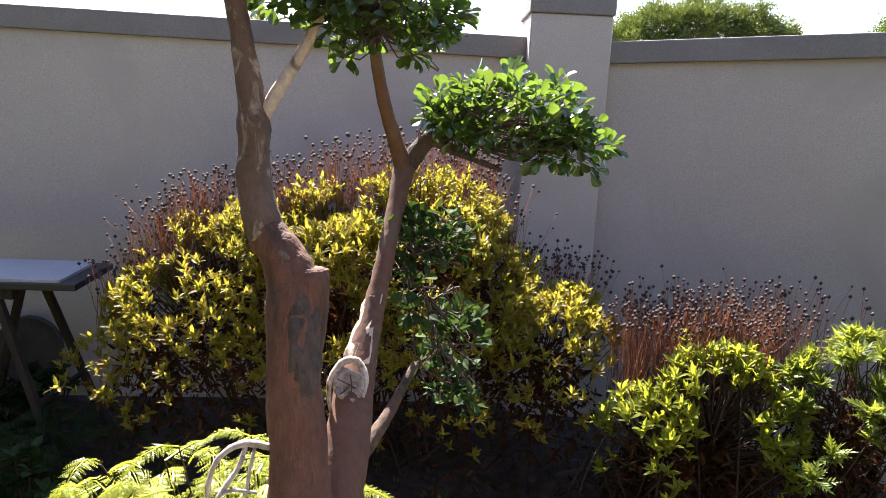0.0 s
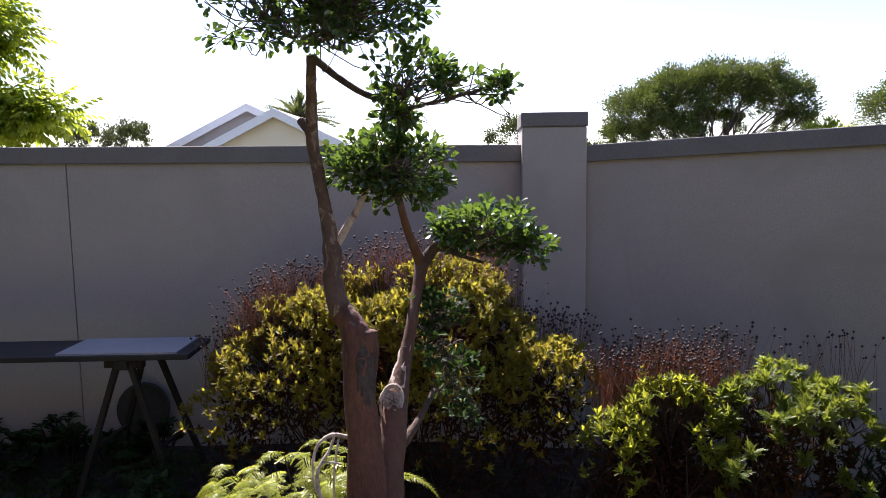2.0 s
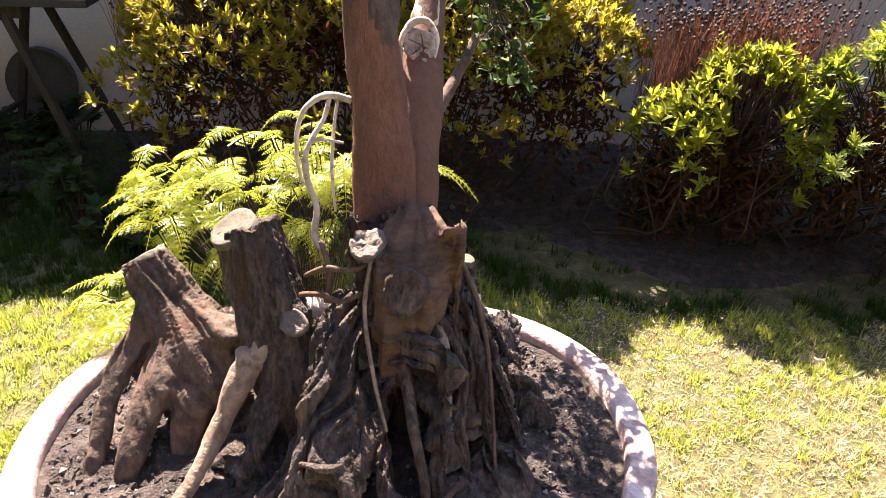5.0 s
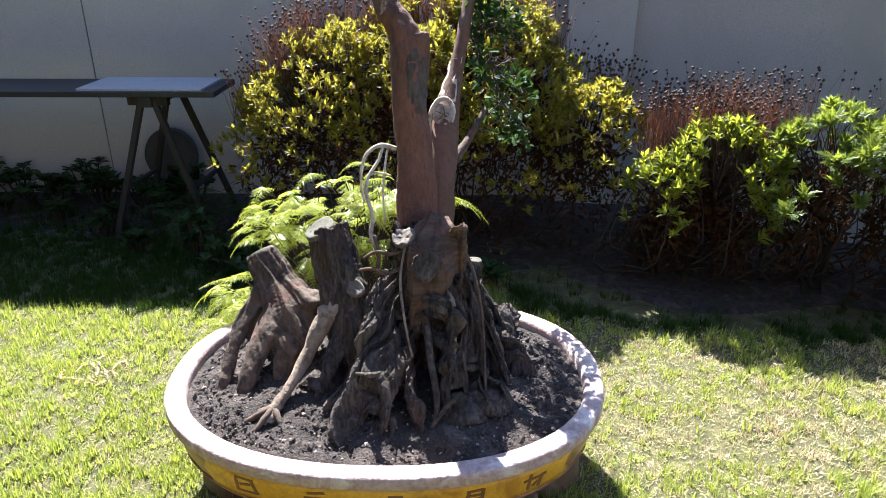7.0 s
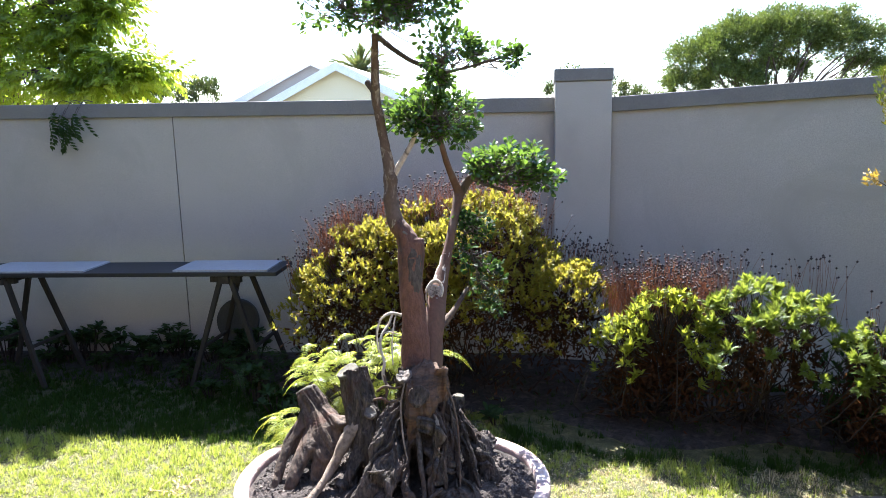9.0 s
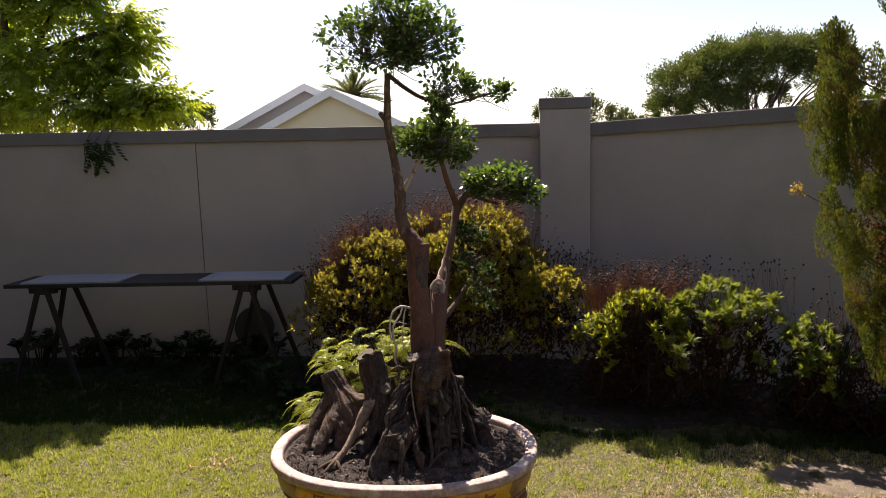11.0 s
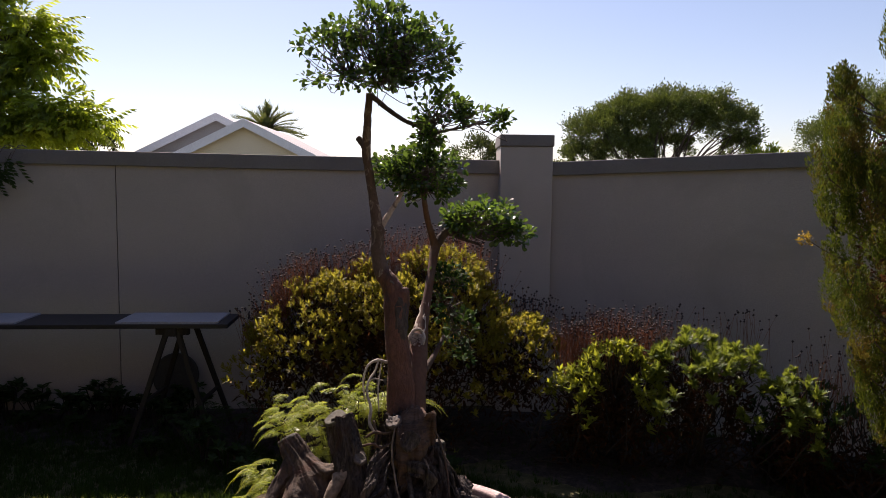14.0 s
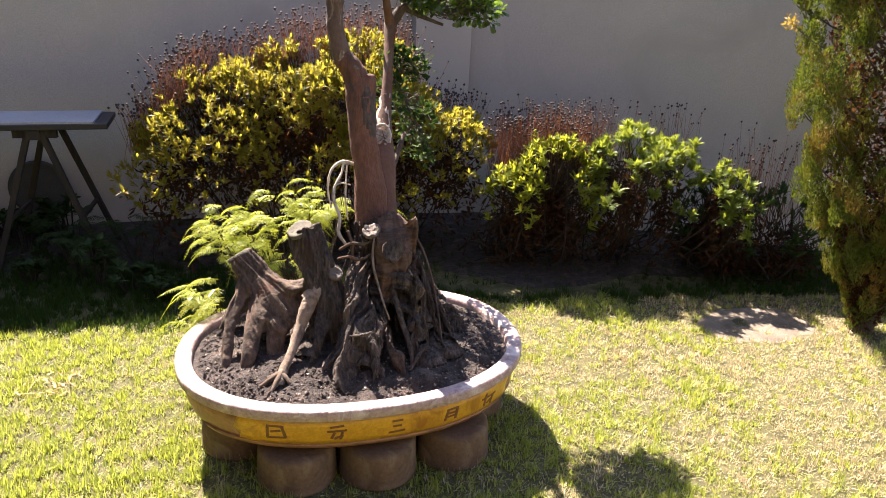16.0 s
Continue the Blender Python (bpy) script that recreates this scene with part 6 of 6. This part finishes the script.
# these ferns take the shade-dark leaf colour, unlike the lit ones
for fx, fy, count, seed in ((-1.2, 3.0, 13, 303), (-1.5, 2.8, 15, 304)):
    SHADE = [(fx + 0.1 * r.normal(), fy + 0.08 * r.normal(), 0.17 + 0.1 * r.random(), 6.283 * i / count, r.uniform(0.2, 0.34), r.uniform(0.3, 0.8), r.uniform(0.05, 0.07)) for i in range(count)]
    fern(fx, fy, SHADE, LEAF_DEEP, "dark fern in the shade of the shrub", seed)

# ---- dry clippings and grass ----
r = np.random.default_rng(91)
b = Builder()
for i in range(46):
    a, q = r.uniform(0, 6.28), 0.11 * math.sqrt(r.random())
    p = Vector((-1.33 + 1.3 * q * math.cos(a), 1.53 + q * math.sin(a), 0.016 + 0.008 * r.random()))
    d = Vector((r.normal(), r.normal(), r.normal() * 0.12)).normalized()
    s = d.cross(Vector((0, 0, 1))).normalized() * r.uniform(0.0015, 0.005)
    ln = r.uniform(0.02, 0.06)
    b.add([p - s, p + s, p + d * ln + s * 0.4 + Vector((0, 0, 0.003)), p + d * ln - s * 0.4], [(0, 1, 2, 3)])
tagged(part("dry_clippings", b, STRAW, None, "", False), "small heap of dry straw-coloured leaf clippings on the lawn", "clippings", kind="stuff")

def lawn_noise(x, y, scale, shift):
    return noise.noise(Vector((x * scale, y * scale, shift)))


def bare(x, y):
    """How bare the lawn is: beds, the sandy patch and under the table."""
    k = 0.0
    for cx, cy, rx, ry, share in ((0.1, 3.28, 1.7, 0.6, 0.93), (2.35, 2.75, 0.9, 0.45, 0.93), (1.5, 2.58, 1.2, 0.48, 0.9), (2.16, 1.62, 0.34, 0.20, 0.9), (-2.6, 3.35, 1.8, 0.5, 0.6)):
        if ((x - cx) / rx) ** 2 + ((y - cy) / ry) ** 2 < 1 + 0.5 * lawn_noise(x, y, 7, 2):
            k = max(k, share)
    return k


def lawn():
    """Tufts of short grass over a flat thatch of dead blades; each tuft is green, parched or, inside the wall's shade,
    painted dark green.
    """
    r = np.random.default_rng(92)
    roots, tips, half, kinds = [], [], [], []
    tufts = 40000
    tx, ty = r.uniform(-4.6, 3.4, tufts), r.uniform(-0.9, 3.4, tufts)
    for x, y, u, w in zip(tx, ty, r.random(tufts), r.random(tufts)):
        if u < bare(x, y):
            continue
        broad, fine = lawn_noise(x, y, 1.7, 5), lawn_noise(x, y, 6, 8)
        parched = 0.12 + 0.26 * (x + 0.25) + 0.9 * lawn_noise(x, y, 2.6, 15) + 0.7 * lawn_noise(x, y, 9, 4) - 0.4 * broad
        # tufts where the wall's shade falls: longer, with the shade put into their colour
        shaded = (x < -0.45 + 0.3 * broad and y > 2.05 + 0.14 * fine) or (x > 0.3 and y > 2.22 + 0.2 * fine - 0.12 * x)
        kind = 2 if shaded else int(w < min(0.88, max(0.04, parched)))
        if kind == 1 and u > 0.75:
            continue
        n = 9 if kind == 1 else 15
        a, lean, q = r.uniform(0, 6.283, n), r.uniform(0.1, 1.25, n), 0.017 * np.sqrt(r.random(n))
        px, py = x + q * np.cos(a * 2.3), y + q * np.sin(a * 2.3)
        ln = r.uniform(0.014, 0.040, n) * (1 + 0.4 * broad + 0.3 * fine) * (1.6 if shaded else 0.85 if kind == 1 else 1.1)
        z = ground_height(x, y) - 0.003
        roots.append(np.stack([px, py, np.full(n, z)], 1))
        tips.append(np.stack([px + ln * np.sin(lean) * np.cos(a), py + ln * np.sin(lean) * np.sin(a), z + 0.005 + ln * np.cos(lean)], 1))
        half.append(r.uniform(0.0012, 0.0030, n)[:, None] * np.stack([-np.sin(a), np.cos(a), np.zeros(n)], 1))
        kinds.append(np.full(n, kind))
    flat = 250000
    x, y = r.uniform(-4.6, 3.4, flat), r.uniform(-0.9, 3.4, flat)
    z = np.array([ground_height(p, q) if k >= bare(p, q) else -1.0 for p, q, k in zip(x, y, r.random(flat))])
    keep = z > -0.5
    x, y, z = x[keep], y[keep], z[keep] + r.uniform(-0.001, 0.006, keep.sum())
    n = len(x)
    a, ln = r.uniform(0, 6.283, n), r.uniform(0.008, 0.026, n)
    roots.append(np.stack([x, y, z], 1))
    tips.append(np.stack([x + ln * np.cos(a), y + ln * np.sin(a), z + r.uniform(0.0, 0.009, n)], 1))
    half.append(r.uniform(0.0008, 0.0019, n)[:, None] * np.stack([-np.sin(a), np.cos(a), np.full(n, 0.3)], 1))
    # the flat thatch takes the same shade-dark colour there
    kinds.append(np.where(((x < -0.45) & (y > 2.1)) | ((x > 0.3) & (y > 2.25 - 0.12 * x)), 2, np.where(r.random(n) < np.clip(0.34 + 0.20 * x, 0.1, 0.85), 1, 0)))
    # thinner, coarser cover over the rest of the garden
    far = 95000
    x, y = r.uniform(-4.9, 7.0, far), r.uniform(-4.9, 3.3, far)
    keep = ~((x > -4.5) & (x < 3.3) & (y > -0.8)) & (y < 4.2 - 0.51 * x)
    x, y = x[keep], y[keep]
    n = len(x)
    a, ln = r.uniform(0, 6.283, n), r.uniform(0.03, 0.07, n)
    z = np.where((x < 4.6) & (y > -3), -0.01, 0.0)
    roots.append(np.stack([x, y, z], 1))
    tips.append(np.stack([x + ln * np.cos(a), y + ln * np.sin(a), z + 0.03], 1))
    half.append(r.uniform(0.004, 0.009, n)[:, None] * np.stack([-np.sin(a), np.cos(a), np.zeros(n)], 1))
    kinds.append((r.random(n) < np.clip(0.26 + 0.18 * x, 0.08, 0.8)).astype(int))
    base, tip, s, kind = (np.concatenate(q) for q in (roots, tips, half, kinds))
    me = bpy.data.meshes.new("grass")
    me.from_pydata(np.stack([base - s, base + s, tip], 1).reshape(-1, 3).tolist(), [], np.arange(3 * len(base)).reshape(-1, 3).tolist())
    for m in (GRASS, STRAW_GRASS, SHADE_GRASS):
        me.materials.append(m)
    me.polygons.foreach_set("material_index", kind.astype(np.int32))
    return tagged(new("grass", me), "short yellow-green lawn grass, longer and coloured shade-dark near the wall", "grass", kind="stuff")


lawn()

# ---- leaves of the pad nearest to the viewer, one by one ----
wood, pos, out, siz, r = leaf_points((0.20, 1.80, 1.56), [((0.37, 1.82, 1.64), (0.22, 0.17, 0.105, 2.0)), ((0.51, 1.79, 1.57), (0.11, 0.12, 0.07, 0.7)), ((0.22, 1.82, 1.63), (0.09, 0.08, 0.045, 0.35))], 135, 10, 0.036, 205)
wood.tube([(0.20, 1.81, 1.565), (0.30, 1.80, 1.60), (0.40, 1.78, 1.62), (0.52, 1.76, 1.60)], [0.008, 0.006, 0.005, 0.002], 6, 4, close=False)
pad = under("leaf_pad", wood, BARK_DARK, bonsai, "low spreading leaf pad on its own branch")
bpy.context.view_layer.update()
n = len(pos)
ax = frames_along(out, np.tile([[0, 0, 1.0]], (n, 1)) + rows_of(n, r) * 0.6, r.normal(size=n) * 0.5)
order = np.argsort(pos[:, 1])
kinds = [Builder().add(*obovate(0.28 + 0.022 * k, 0.15 + 0.12 * k, 0.02 + 0.09 * k)).mesh("leaf", LEAF_SINGLE, True) for k in range(4)]
for q, i in enumerate(order[:300]):
    ob = new("leaf", kinds[q % 4])
    ob.parent = pad
    ob.matrix_parent_inverse = pad.matrix_world.inverted()
    m = Matrix([list(row) for row in ax[i]]).to_4x4()
    ob.matrix_basis = Matrix.Translation(pos[i]) @ m @ Matrix.Scale(float(siz[i]), 4)
rest = order[300:]
v, f = spread_leaves(LEAF_ROUND, pos[rest], ax[rest], siz[rest])
ob = under("leaves", Builder().add(v, f), LEAF_BONSAI, pad, "", False)
ob["kind"] = "stuff"
